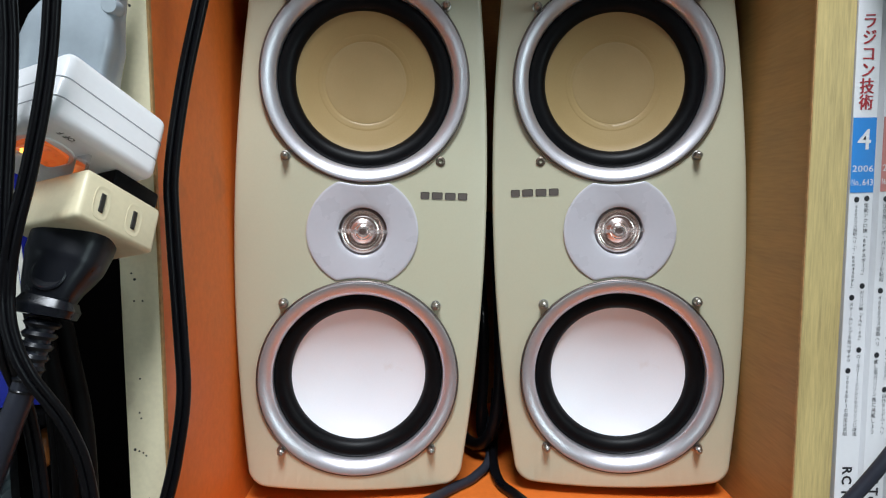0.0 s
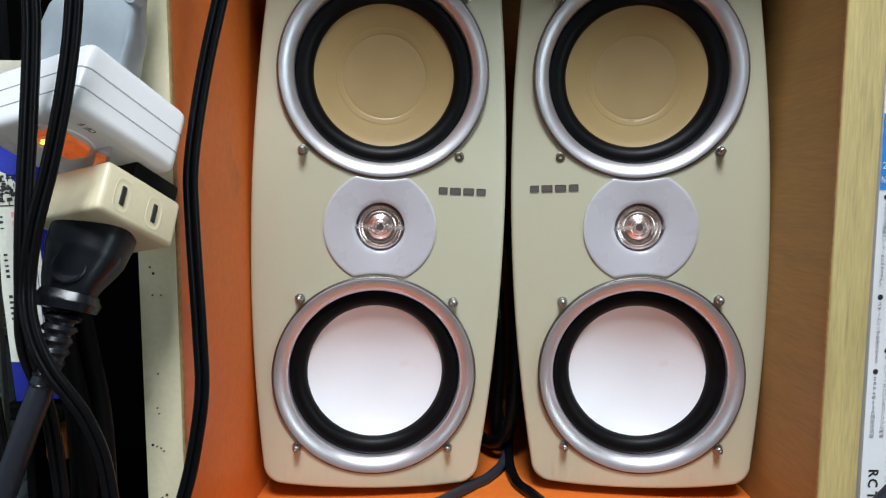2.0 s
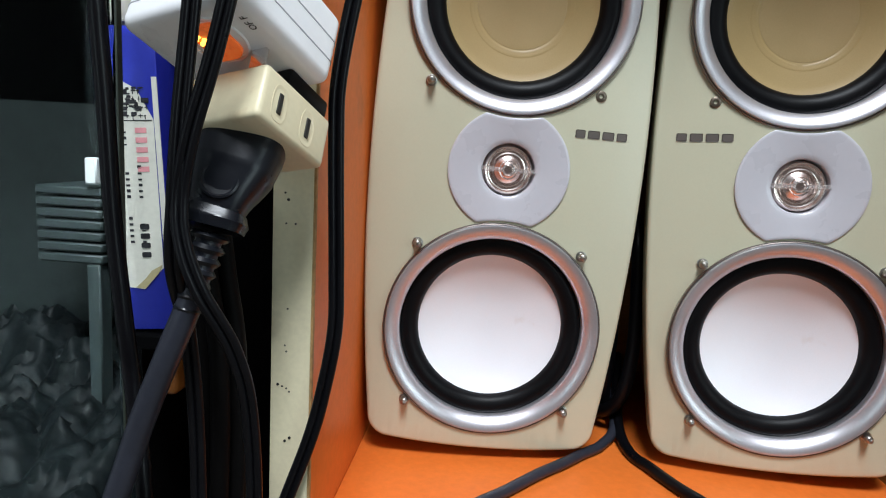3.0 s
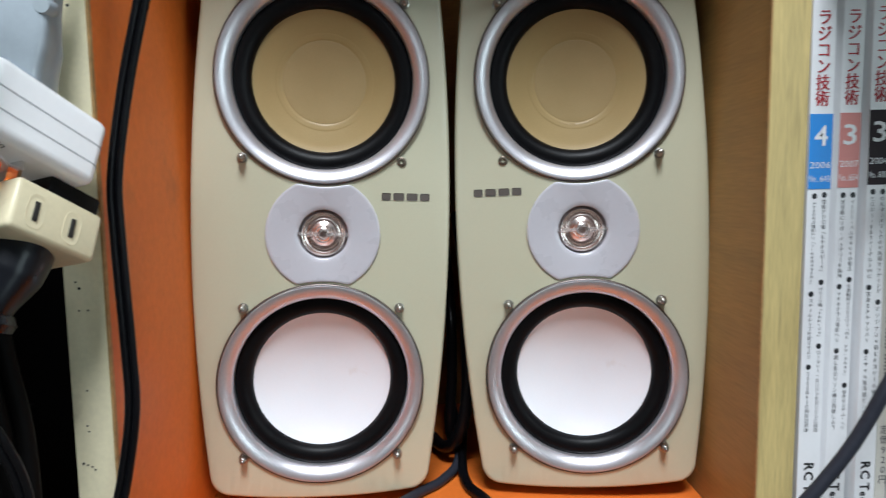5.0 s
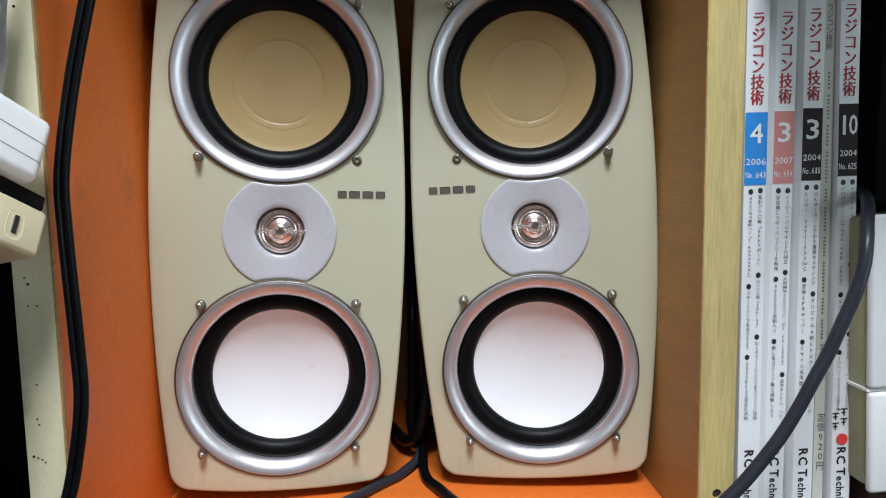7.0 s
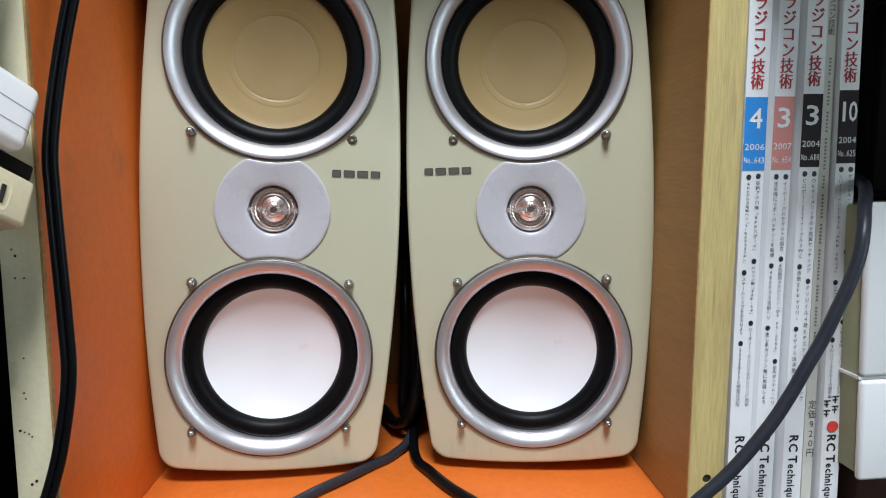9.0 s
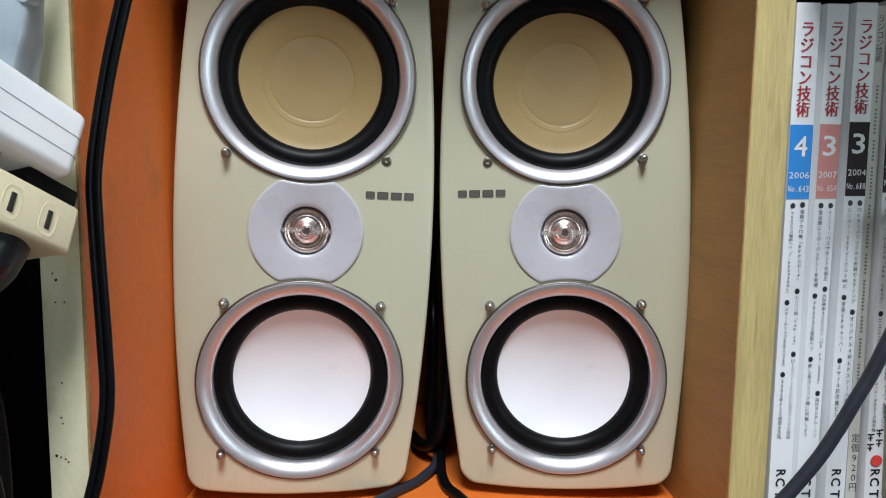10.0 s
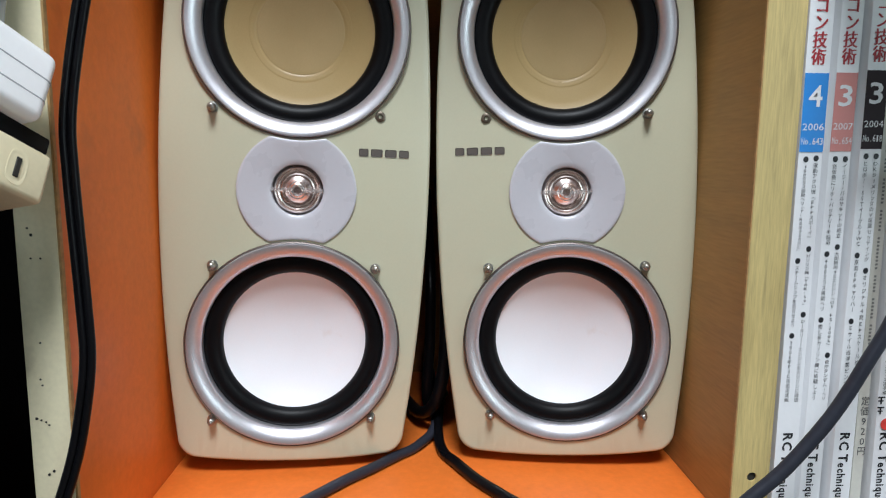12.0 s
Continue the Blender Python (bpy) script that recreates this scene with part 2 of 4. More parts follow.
def glyph(ch, bold):
    """The flat mesh of one character, about 1 high, middle at the origin: vertices and faces."""
    if (ch, bold) not in glyphs:
        c = bpy.data.curves.new("glyph", "FONT")
        c.body, c.size, c.resolution_u, c.offset = ch, 1.0, 2, bold
        c.fill_mode = "FRONT"
        ob = bpy.data.objects.new("glyph", c)
        scene.collection.objects.link(ob)
        dg = bpy.context.evaluated_depsgraph_get()
        me = bpy.data.meshes.new_from_object(ob.evaluated_get(dg))
        vs = np.array([v.co[:] for v in me.vertices]).reshape(-1, 3)
        fs = [tuple(p.vertices) for p in me.polygons]
        adv = (vs[:, 0].min(), vs[:, 0].max()) if len(vs) else (0, 0.5)
        glyphs[ch, bold] = (vs, fs, adv)
        bpy.data.objects.remove(ob)
        bpy.data.curves.remove(c)
        bpy.data.meshes.remove(me)
    return glyphs[ch, bold]


def put_glyph(bm, ch, x, z, w, h, y=0.0, bold=0.0, turn=0, fit=False):
    """Lays a character in the x-z plane, in a cell w wide and h high round (x, z)."""
    vs, fs, (lo, hi) = glyph(ch, bold)
    if not len(vs):
        return
    wide = ord(ch) > 0x2000
    mx = (lo + hi) / 2 if not wide else 0.5
    mz = 0.36
    kx = w / (hi - lo) if fit else w * (1.0 if wide else 1.15)
    made = []
    for vx, vz, _ in vs:
        a, b = (vx - mx), (vz - mz)
        if turn:
            a, b = b, -a
        made.append(bm.verts.new((x + a * kx, y, z + b * h)))
    for f in fs:
        try:
            bm.faces.new([made[i] for i in f])
        except ValueError:
            pass


def column(bm, text, x, z, w, h, gap, bold=0.0, y=0.0):
    """A vertical line of characters from z downward. '=' stands for a plain bar, '_' for a space, a full dot for a bullet."""
    for ch in text:
        if ch == "=":
            for k in (-0.24, 0.20):
                box(x - w * 0.33, x + w * 0.33, y - 0.00002, y, z + gap * (k - 0.045), z + gap * (k + 0.045), bm=bm)
        elif ch == "\u25cf":
            vs = [bm.verts.new((x + w * 0.54 * math.cos(a), y, z + w * 0.66 * math.sin(a))) for a in np.linspace(0, 2 * math.pi, 18, False)]
            bm.faces.new(vs)
            z -= gap * 0.25
        elif ch != "_":
            put_glyph(bm, ch, x, z, w, h, y, bold, turn=ch in "\u30fc-\u300e\u300f")
        z -= gap
    return z


# ---------- the room round the shelf ----------
def room():
    def slab(name, material, label, *b):
        tagged(part(name, box(*b), material, smooth=False), label, "room", kind="structure")
    slab("floor", ROOM_FLOOR, "brown wooden room floor", -2.2, 2.2, -2.6, 0.9, -1.05, -1.0)
    slab("ceiling", ROOM_CEILING, "plain off-white room ceiling", -2.2, 2.2, -2.6, 0.9, 1.5, 1.55)
    slab("wall_north", ROOM_WALL, "beige wall behind the shelves", -2.2, 2.2, 0.86, 0.9, -1.0, 1.5)
    slab("wall_south", ROOM_DARK, "unseen dark reddish-brown room wall, added for dark reflections", -2.2, 2.2, -2.6, -2.56, -1.0, 1.5)
    slab("wall_west", ROOM_WALL, "beige papered room wall", -2.2, -2.16, -2.56, 0.86, -1.0, 1.5)
    slab("wall_east", ROOM_WALL, "beige papered room wall", 2.16, 2.2, -2.56, 0.86, -1.0, 1.5)


room()

FLOOR_Z = -0.006


# ---------- the shelf box with its panels ----------
def shelf():
    s = thing("shelf_unit", pose(0, 0, 0), "wooden shelf unit painted orange inside, with cream and pale wood edges", "shelf")
    p = part("side_panel", box(-0.1380, -0.1215, 0.2634, 0.66, -1.0, 0.46, 0.0006, 1), ORANGE, s, "orange painted side panel", False)
    bm = box(-0.1384, -0.1222, 0.2615, 0.2634, -1.0, 0.46, 0.0005, 2)
    part("edge_band", bm, CREAM_EDGE, p, "yellowed cream edge band with pin holes")
    part("raw_edge", box(-0.1222, -0.1213, 0.2618, 0.2640, -1.0, 0.46), RAW_CHIP, p, "thin line of raw chipboard", False)
    rnd = random.Random(5)
    holes = [(-0.1328, 0.1333), (-0.1291, 0.1333), (-0.1317, 0.0990), (-0.1326, 0.0838), (-0.1320, 0.0813), (-0.1334, 0.1453), (-0.1321, 0.1426),
             (-0.1353, 0.0672), (-0.1335, 0.0665), (-0.1317, 0.0657), (-0.1305, 0.0644), (-0.1300, 0.0445), (-0.1320, 0.043),
             (-0.1310, 0.020), (-0.1317, 0.2579), (-0.1345, 0.249), (-0.1290, 0.2565)]
    for hx, hz in holes:
        r = 0.00048 if rnd.random() < 0.5 else 0.00032
        o = part("pin_hole", lathe([(r * 1.3, 0.0001), (r * 1.2, -0.00012), (r * 0.7, -0.0001), (0, 0.0)], segs=8), SLOT, p)
        o.location = (hx, 0.2614, hz)
    part("bottom_board", box(-0.1215, 0.1765, 0.2700, 0.66, FLOOR_Z - 0.018, FLOOR_Z, 0.001, 2), ORANGE, s, "glossy orange bottom board", False)
    part("back_panel", box(-0.1215, 0.1765, 0.535, 0.541, FLOOR_Z, 0.394), WOOD_FACE, s, "brown plywood back panel", False)
    part("top_board", box(-0.1215, 0.1765, 0.2640, 0.60, 0.394, 0.412, 0.001, 2), WOOD_FACE, s, "wooden top board", False)
    q = part("side_panel", box(0.1765, 0.1940, 0.2995, 0.66, -1.0, 0.46, 0.0006, 1), WOOD_FACE, s, "brown bare wooden side panel", False)
    # the edge band has a round dowel hole right through it
    bm = bmesh.new()
    ring = [bm.verts.new((0.1858 + 0.0024 * math.cos(a), 0.2978, 0.0195 + 0.0024 * math.sin(a))) for a in np.linspace(0, 2 * math.pi, 20, False)]
    outer = [bm.verts.new(c) for c in ((0.1762, 0.2978, -1.0), (0.1944, 0.2978, -1.0), (0.1944, 0.2978, 0.46), (0.1762, 0.2978, 0.46))]
    edges = [bm.edges.new((a, b)) for loop in (ring, outer) for a, b in zip(loop, loop[1:] + loop[:1])]
    bmesh.ops.triangle_fill(bm, edges=edges, use_beauty=True)
    ext = bmesh.ops.extrude_face_region(bm, geom=list(bm.faces))
    bmesh.ops.translate(bm, vec=(0, 0.0017, 0), verts=[v for v in ext["geom"] if isinstance(v, bmesh.types.BMVert)])
    part("raw_edge", box(0.1757, 0.1764, 0.2981, 0.2998, -1.0, 0.46), RAW_CHIP, q, "thin worn brown line of raw board", False)
    part("edge_band", bm, WOOD_EDGE, q, "pale yellow wood edge with a dowel hole", False)
    part("dowel_hole", lathe([(0.0026, -0.0004), (0.0026, -0.0001), (0, -0.0001)], 0.1858, 0.0195, 20), SLOT, q, "dark dowel hole").location = (0, 0.2990, 0)


shelf()


# ---------- loudspeakers ----------
HALF_H, CENTRE_Z, DRIVER = 0.1537, 0.1565, 0.0872


def half_width(dz):
    return 0.0734 - 0.0078 * (dz / 0.13) ** 2


def sag(x):
    """How far the gently rounded front falls back towards its sides."""
    return 0.0042 * (abs(x) / 0.07) ** 2.6


def outline(inset):
    """The barrel-shaped front outline with rounded corners, going round once."""
    pts, r, top = [], 0.012 - inset * 0.6, HALF_H - inset
    zs = np.linspace(-(top - r), top - r, 40)
    right = [(half_width(z) - inset, z) for z in zs]
    wc = half_width(top - r) - inset - r
    corner = [(wc + r * math.cos(a), top - r + r * math.sin(a)) for a in np.linspace(0.12, math.pi / 2, 8)]
    bulge = [(x, top + 0.0022 * (1 - (x / wc) ** 2)) for x in np.linspace(wc, -wc, 14)[1:-1]]
    half = right + corner + bulge
    half += [(-x, z) for x, z in corner[::-1]] + [(-x, z) for x, z in right[::-1]]
    pts = half + [(-x, -z) for x, z in corner] + [(-x, -z) for x, z in bulge] + [(x, -z) for x, z in corner[::-1]]
    return [(x, z + CENTRE_Z) for x, z in pts]


def flange_edge(a, r, inset=0.0):
    """The radius of the tweeter plate at the angle a: a disc cut by the rings of the two drivers."""
    x, z = r * math.cos(a), r * math.sin(a)
    lim = DRIVER + 0.0004 - math.sqrt((0.0606 + inset) ** 2 - x * x)
    k = min(1.0, lim / max(abs(z), 1e-6))
    for _ in range(6):
        lim = DRIVER + 0.0004 - math.sqrt((0.0606 + inset) ** 2 - (k * x) ** 2)
        k = min(1.0, lim / max(abs(z), 1e-6))
    return r * k


def speaker(m, logo_u, mark_z, label):
    s = thing("loudspeaker", m, label, "loudspeaker", "pair of loudspeakers")
    # front baffle with three real openings
    bm = bmesh.new()
    holes = [(0, CENTRE_Z - DRIVER, 0.0575), (0, CENTRE_Z + DRIVER, 0.0575), (0, CENTRE_Z, 0.0262)]
    rows = [(0.0020, 0.0), (0.0010, 0.0002), (0.0003, 0.0008), (0.0, 0.0018), (0.0, 0.016), (0.0008, 0.0185)]
    loops = [[bm.verts.new((x, y, z)) for x, z in outline(i)] for i, y in rows]
    for a, b in zip(loops, loops[1:]):
        for i in range(len(a)):
            j = (i + 1) % len(a)
            bm.faces.new((a[i], a[j], b[j], b[i]))
    edges = [bm.edges.get((a, b)) for a, b in zip(loops[0], loops[0][1:] + loops[0][:1])]
    for cx, cz, r in holes:
        front = [bm.verts.new((cx + r * math.cos(t), 0, cz + r * math.sin(t))) for t in np.linspace(0, 2 * math.pi, 72, False)]
        back = [bm.verts.new((v.co.x, 0.016, v.co.z)) for v in front]
        for i in range(72):
            j = (i + 1) % 72
            bm.faces.new((front[i], front[j], back[j], back[i]))
            edges.append(bm.edges.get((front[i], front[j])))
    bmesh.ops.triangle_fill(bm, edges=edges, use_beauty=True)
    for cut in np.linspace(-0.070, 0.070, 41):
        bmesh.ops.bisect_plane(bm, geom=list(bm.verts) + list(bm.edges) + list(bm.faces), plane_co=(cut, 0, 0), plane_no=(1, 0, 0))
    for v in bm.verts:
        v.co.y += sag(v.co.x)
    part("front_baffle", bm, CREAM, s, "yellowed cream barrel-shaped front baffle")
    # cabinet behind it, narrowing to the back
    bm = bmesh.new()
    loops = []
    for inset, y in ((0.0022, 0.0160), (0.0026, 0.024), (0.004, 0.06), (0.010, 0.16), (0.0125, 0.1635)):
        loops.append([bm.verts.new((x, y, z)) for x, z in outline(inset)])
    for a, b in zip(loops, loops[1:]):
        for i in range(len(a)):
            j = (i + 1) % len(a)
            bm.faces.new((a[i], a[j], b[j], b[i]))
    bm.faces.new(loops[-1])
    part("cabinet", bm, CABINET, s, "brown vinyl cabinet body")
    for fx in (-0.040, 0.040):
        for fy in (0.030, 0.135):
            bm = lathe([(0, 0), (0.008, 0), (0.0085, 0.003), (0.0085, 0.013), (0, 0.013)], segs=20)
            bmesh.ops.rotate(bm, verts=bm.verts, matrix=Matrix.Rotation(radians(-90), 3, "X"))
            f = part("rubber_foot", bm, RUBBER, s)
            f.location = (fx, fy, 0.009)
    # the two drivers
    for sign, cone_mat, words in ((-1, WHITE_CONE, "satin silver-white cone"), (1, GOLD_CONE, "tan gold cone with a round dust cap")):
        cz = CENTRE_Z + sign * DRIVER
        d = part("driver_ring", lathe([(0.0576, 0.006), (0.0583, 0.0), (0.0582, -0.0013), (0.0577, -0.0020), (0.0570, -0.0020), (0.0560, -0.00175), (0.0548, -0.0013),
                                       (0.0536, -0.0007), (0.0525, 0.0001), (0.0515, 0.0010), (0.0507, 0.0019), (0.0502, 0.0029), (0.0502, 0.0135)], 0, cz, 128),
                 SILVER, s, "flared brushed silver ring")
        part("rim_line", lathe([(0.0594, 0.0060), (0.0594, -0.0003), (0.0590, -0.0008), (0.0584, -0.0004), (0.0584, 0.0060)], 0, cz, 128), RIM, d, "thin dark rim")
        arc = [(0.0503 - 0.0101 * (1 - math.cos(t)) / 2, 0.0074 - 0.0038 * math.sin(t) + 0.0034 * t / math.pi) for t in np.linspace(0, math.pi, 14)]
        part("surround", lathe([(0.0503, 0.014)] + arc + [(0.0398, 0.0125)], 0, cz, 112), RUBBER, d, "black rubber roll surround")
        if sign < 0:
            prof = [(0.0404, 0.0108)] + [(0.0400 * k, 0.0110 + 0.0100 * (1 - k ** 2)) for k in np.linspace(1, 0.02, 22)] + [(0, 0.0210)]
        else:
            prof = [(0.0404, 0.0108), (0.0400, 0.0110)] + [(r, 0.0110 + (0.0400 - r) * 0.20) for r in (0.036, 0.032, 0.028, 0.0250, 0.0240)]
            prof += [(0.0228, 0.0146)]
            cap = [(0.0238, 0.01430), (0.0235, 0.01424), (0.0229, 0.01425), (0.0224, 0.01430)] + [(0.0222 * k, 0.0143 + 0.0010 * (1 - k * k)) for k in np.linspace(1, 0.03, 12)] + [(0, 0.0153)]
            bead = lathe([(0.0281, 0.01342), (0.0276, 0.01338), (0.0266, 0.01361), (0.0254, 0.01386), (0.0243, 0.01408), (0.0238, 0.01450)], 0, cz, 120)
            for v in bead.verts:
                k = 1 + 0.030 * noise.noise(Vector((v.co.x * 60, v.co.z * 60, logo_u * 90)))
                v.co.x, v.co.z = v.co.x * k, cz + (v.co.z - cz) * k
            part("glue_bead", bead, GOLD_CONE, d, "uneven clear glue bead")
            part("dust_cap", lathe(cap, 0, cz, 80), CAP, d, "round pale tan dust cap")
        part("cone", lathe(prof, 0, cz, 96), cone_mat, d, words)
    # tweeter plate, dome and clear bar
    bm = bmesh.new()
    angles = np.linspace(0, 2 * math.pi, 144, False)
    rings = []
    for r, y, inset in ((0.0322, 0.0016, 0.0), (0.0321, -0.0007, 0.0001), (0.0316, -0.0010, 0.0006), (0.0304, -0.0010, 0.0016), (0.0270, -0.0006, 0.004)):
        rings.append([bm.verts.new((flange_edge(a, r, inset) * math.cos(a), y, CENTRE_Z + flange_edge(a, r, inset) * math.sin(a))) for a in angles])
    for r, y in ((0.0215, -0.0003), (0.0170, 0.0003), (0.0150, 0.0007), (0.0141, 0.0013), (0.0138, 0.0024), (0.0137, 0.0060)):
        rings.append([bm.verts.new((r * math.cos(a), y, CENTRE_Z + r * math.sin(a))) for a in angles])
    for a, b in zip(rings, rings[1:]):
        for i in range(144):
            j = (i + 1) % 144
            bm.faces.new((a[i], a[j], b[j], b[i]))
    t = part("tweeter", bm, FLANGE, s, "milky lilac-white tweeter plate")
    t.location = (0.0003, 0, 0.0002)
    prof = [(0.0139, 0.0066), (0.0134, 0.0062), (0.0130, 0.0036), (0.0122, 0.0026), (0.0116, 0.0028), (0.0108, 0.0046), (0.0098, 0.0050), (0.0092, 0.0038), (0.0086, 0.0036),
            (0.0078, 0.0046), (0.0066, 0.0038), (0.0050, 0.0026), (0.0044, 0.0028), (0.0036, 0.0020), (0.0024, 0.0016), (0.0012, 0.0014), (0, 0.0014)]
    part("dome", lathe(prof, 0, CENTRE_Z, 72), ROSE_METAL, t, "rosy metal dome with fine rings")
    bm = box(-0.0146, -0.0030, 0.0006, 0.0020, CENTRE_Z - 0.0011, CENTRE_Z + 0.0011, 0.0003, 1)
    box(0.0030, 0.0146, 0.0006, 0.0020, CENTRE_Z - 0.0011, CENTRE_Z + 0.0011, 0.0003, 1, bm=bm)
    join(bm, lathe([(0.0033, 0.0022), (0.0034, 0.0004), (0.0026, 0.0002), (0.0024, 0.0018)], 0, CENTRE_Z, 32))
    part("cross_bar", bm, CLEAR, t, "clear plastic cross bar")
    # grille posts
    for u in (-0.0442, 0.0442):
        for dz in (-0.1302, -0.0423, 0.0423, 0.1302):
            if dz == 0.0423 and u * logo_u > 0:
                p = part("grille_socket", lathe([(0.0028, 0.0004), (0.0028, -0.0006), (0.0024, -0.0009), (0.0012, -0.0009), (0.0009, 0.0002), (0, 0.0002)], segs=20), SOCKET, s, "short dark grille socket")
                p.location = (u, sag(u), CENTRE_Z + dz)
                continue
            p = part("grille_post", lathe([(0.0029, 0.0004), (0.0029, -0.0008), (0.0022, -0.0010), (0.0021, -0.0048), (0.0016, -0.0056), (0.0011, -0.0058),
                                           (0.0011, -0.0074), (0.0007, -0.0080), (0, -0.0081)], segs=20), STEEL, s, "small dull steel grille post")
            p.location = (u, sag(u), CENTRE_Z + dz)
    # plain dark shapes of the maker's mark
    bm = bmesh.new()
    x = logo_u - 0.0142
    for w in (0.0052, 0.0064, 0.0064, 0.0056):
        box(x, x + w, -0.00025, 0.0001, CENTRE_Z + mark_z, CENTRE_Z + mark_z + 0.0042, 0.0005, 1, bm=bm)
        x += w + 0.0014
    for v in bm.verts:
        v.co.y += sag(v.co.x)
    part("maker_mark", bm, LOGO, s, "small dark maker's mark", False)
    return s


def stand(x, y, yaw, lean):
    return pose(x, y, CENTRE_Z, 0, 0, yaw) @ pose(0, 0, 0, 0, lean, 0) @ pose(0, 0, -CENTRE_Z)


speaker(stand(-0.0465, 0.3578, 6, 2.1), 0.0473, 0.0203, "yellowed cream loudspeaker with two drivers, standing on the orange board")
speaker(stand(0.1028, 0.3608, -6, -1.9), -0.0478, 0.0221, "yellowed cream loudspeaker with two drivers, beside the bare wooden panel")


# ---------- magazines ----------
def magazine(x_top, x_low, w_top, w_low, top, block, title_mat, paper, block_mat, month, year, number, right, left, label, y=0.297, inset=(0.0008, 0.0008), old=False):
    """A magazine whose slightly rounded spine faces -y; it leans a little, so x and width change from z 0.244 to 0.05."""
    lean = math.degrees(math.atan2(x_low - x_top, 0.194))
    w = (w_top + w_low) / 2
    x0 = x_low + (x_low - x_top) * (0.05 - FLOOR_Z) / 0.194
    m = thing("magazine", pose(x0, y, FLOOR_Z, 0, -lean, 0), label, "magazine", "row of magazines")
    h = top - FLOOR_Z
    lf, rt = inset
    bm = bmesh.new()
    outside = [(0, 0.0062), (lf * 0.12, 0.0038), (lf * 0.45, 0.0014), (lf, 0.0), (w - rt, 0.0), (w - rt * 0.4, 0.0009), (w, 0.0030), (w, 0.0062)]
    inside = [(w - 0.0003, 0.0062), (w - 0.0003, 0.0034), (w - rt, 0.0006), (lf, 0.0006), (lf * 0.6, 0.0014), (0.0003, 0.0062)]
    low = [bm.verts.new((px, py, 0)) for px, py in outside + inside]
    high = [bm.verts.new((v.co.x, v.co.y, h)) for v in low]
    for i in range(len(low)):
        j = (i + 1) % len(low)
        bm.faces.new((low[i], low[j], high[j], high[i]))
    bm.faces.new(low)
    bm.faces.new(high[::-1])
    box(0, 0.0003, 0.0063, 0.182, 0, h, bm=bm)
    box(w - 0.0003, w, 0.0063, 0.182, 0, h, bm=bm)
    part("cover", bm, paper, m)
    part("pages", box(0.0005, w - 0.0005, 0.0064, 0.180, 0.0008, h - 0.0008), PAPER_EDGE, m, "", False)
    zt = lambda z: z - FLOOR_Z
    c = (lf + w - rt) / 2
    if old:
        bm = bmesh.new()
        column(bm, "ラジコン技術", c - 0.0004, zt(0.2650), 0.0036, 0.0040, 0.0037, 0.0, -0.0002)
        part("title", bm, INK, m, "small dark vertical title", False)
        bm = bmesh.new()
        z = zt(0.2340)
        for k in (5, 7, 6, 9, 4, 7, 6, 9, 5, 6, 8):
            for _ in range(k):
                box(c - 0.0006, c + 0.0005, -0.00022, -0.0001, z - 0.0010, z, bm=bm)
                z -= 0.0018
            z -= 0.0022
        part("small_print", bm, INK_GREY, m, "tiny grey print", False)
        bm = bmesh.new()
        column(bm, "定価920円", c + 0.0008, zt(0.058), 0.0044, 0.0050, 0.0052, 0.0, -0.0002)
        part("price", bm, INK_SOFT, m, "grey price print", False)
        return m
    bm = bmesh.new()
    step = (0.264 - 0.2215) / 6 * 1.06
    for k in range(4):
        column(bm, "ラジコン技術", c + (k - 1.5) * 0.00012, zt(block + 0.0446), 0.0068, 0.0078, step, 0.0, -0.0002 - k * 0.00003)
    part("title", bm, title_mat, m, "red vertical title", False)
    b = part("colour_block", box(lf + 0.0001, w - rt - 0.0001, -0.00025, -0.00005, zt(block - 0.0355), zt(block)), block_mat, m, "", False)
    bm = bmesh.new()
    zb = zt(block)
    digits = len(month)
    for i, ch in enumerate(month):
        put_glyph(bm, ch, c + (i - (digits - 1) / 2) * 0.0046, zb - 0.0100, 0.0064 if digits == 1 else (0.0015 if ch == "1" else 0.0044), 0.0135, -0.0004, 0.012, fit=True)
    for text, z, wd in ((year, 0.0240, 0.0022), ("No." + number, 0.0305, 0.0019)):
        n = len(text)
        for i, ch in enumerate(text):
            put_glyph(bm, ch, c + (i - (n - 1) / 2) * ((w - lf - rt) * 0.92 / n), zb - z, 0.0005 if ch == "." else (0.0007 if ch == "1" else min(wd, (w - lf - rt) * 0.78 / n)), 0.0044, -0.0004, 0.0, fit=True)
    part("issue_print", bm, INK_WHITE, b, "white issue number and year", False)
    bm = bmesh.new()
    dots = bmesh.new()
    for rows, u in ((right, c + 0.0027), (left, c - 0.0021)):
        # each headline starts with a round bullet at its own distance below the block
        for (start, words), (stop, _) in zip(rows, rows[1:] + [(0.1235, "")]):
            z = zt(block - 0.0355 - start)
            ring = [dots.verts.new((u + 0.00125 * math.cos(a), -0.0002, z - 0.00115 + 0.00140 * math.sin(a))) for a in np.linspace(0, 2 * math.pi, 14, False)]
            dots.faces.new(ring[::-1])
            step = min(0.0034, (stop - start - 0.0062) / len(words))
            column(bm, words, u, z - 0.0045, 0.00235, min(0.0026, step * 0.92), step, 0.0, -0.0002)
    tagged(part("bullet_print", dots, INK, m, "round black bullets", False), kind="stuff")
    part("headline_print", bm, INK_SOFT, m, "small dark grey vertical headlines", False)
    bm = bmesh.new()
    z = zt(0.0425)
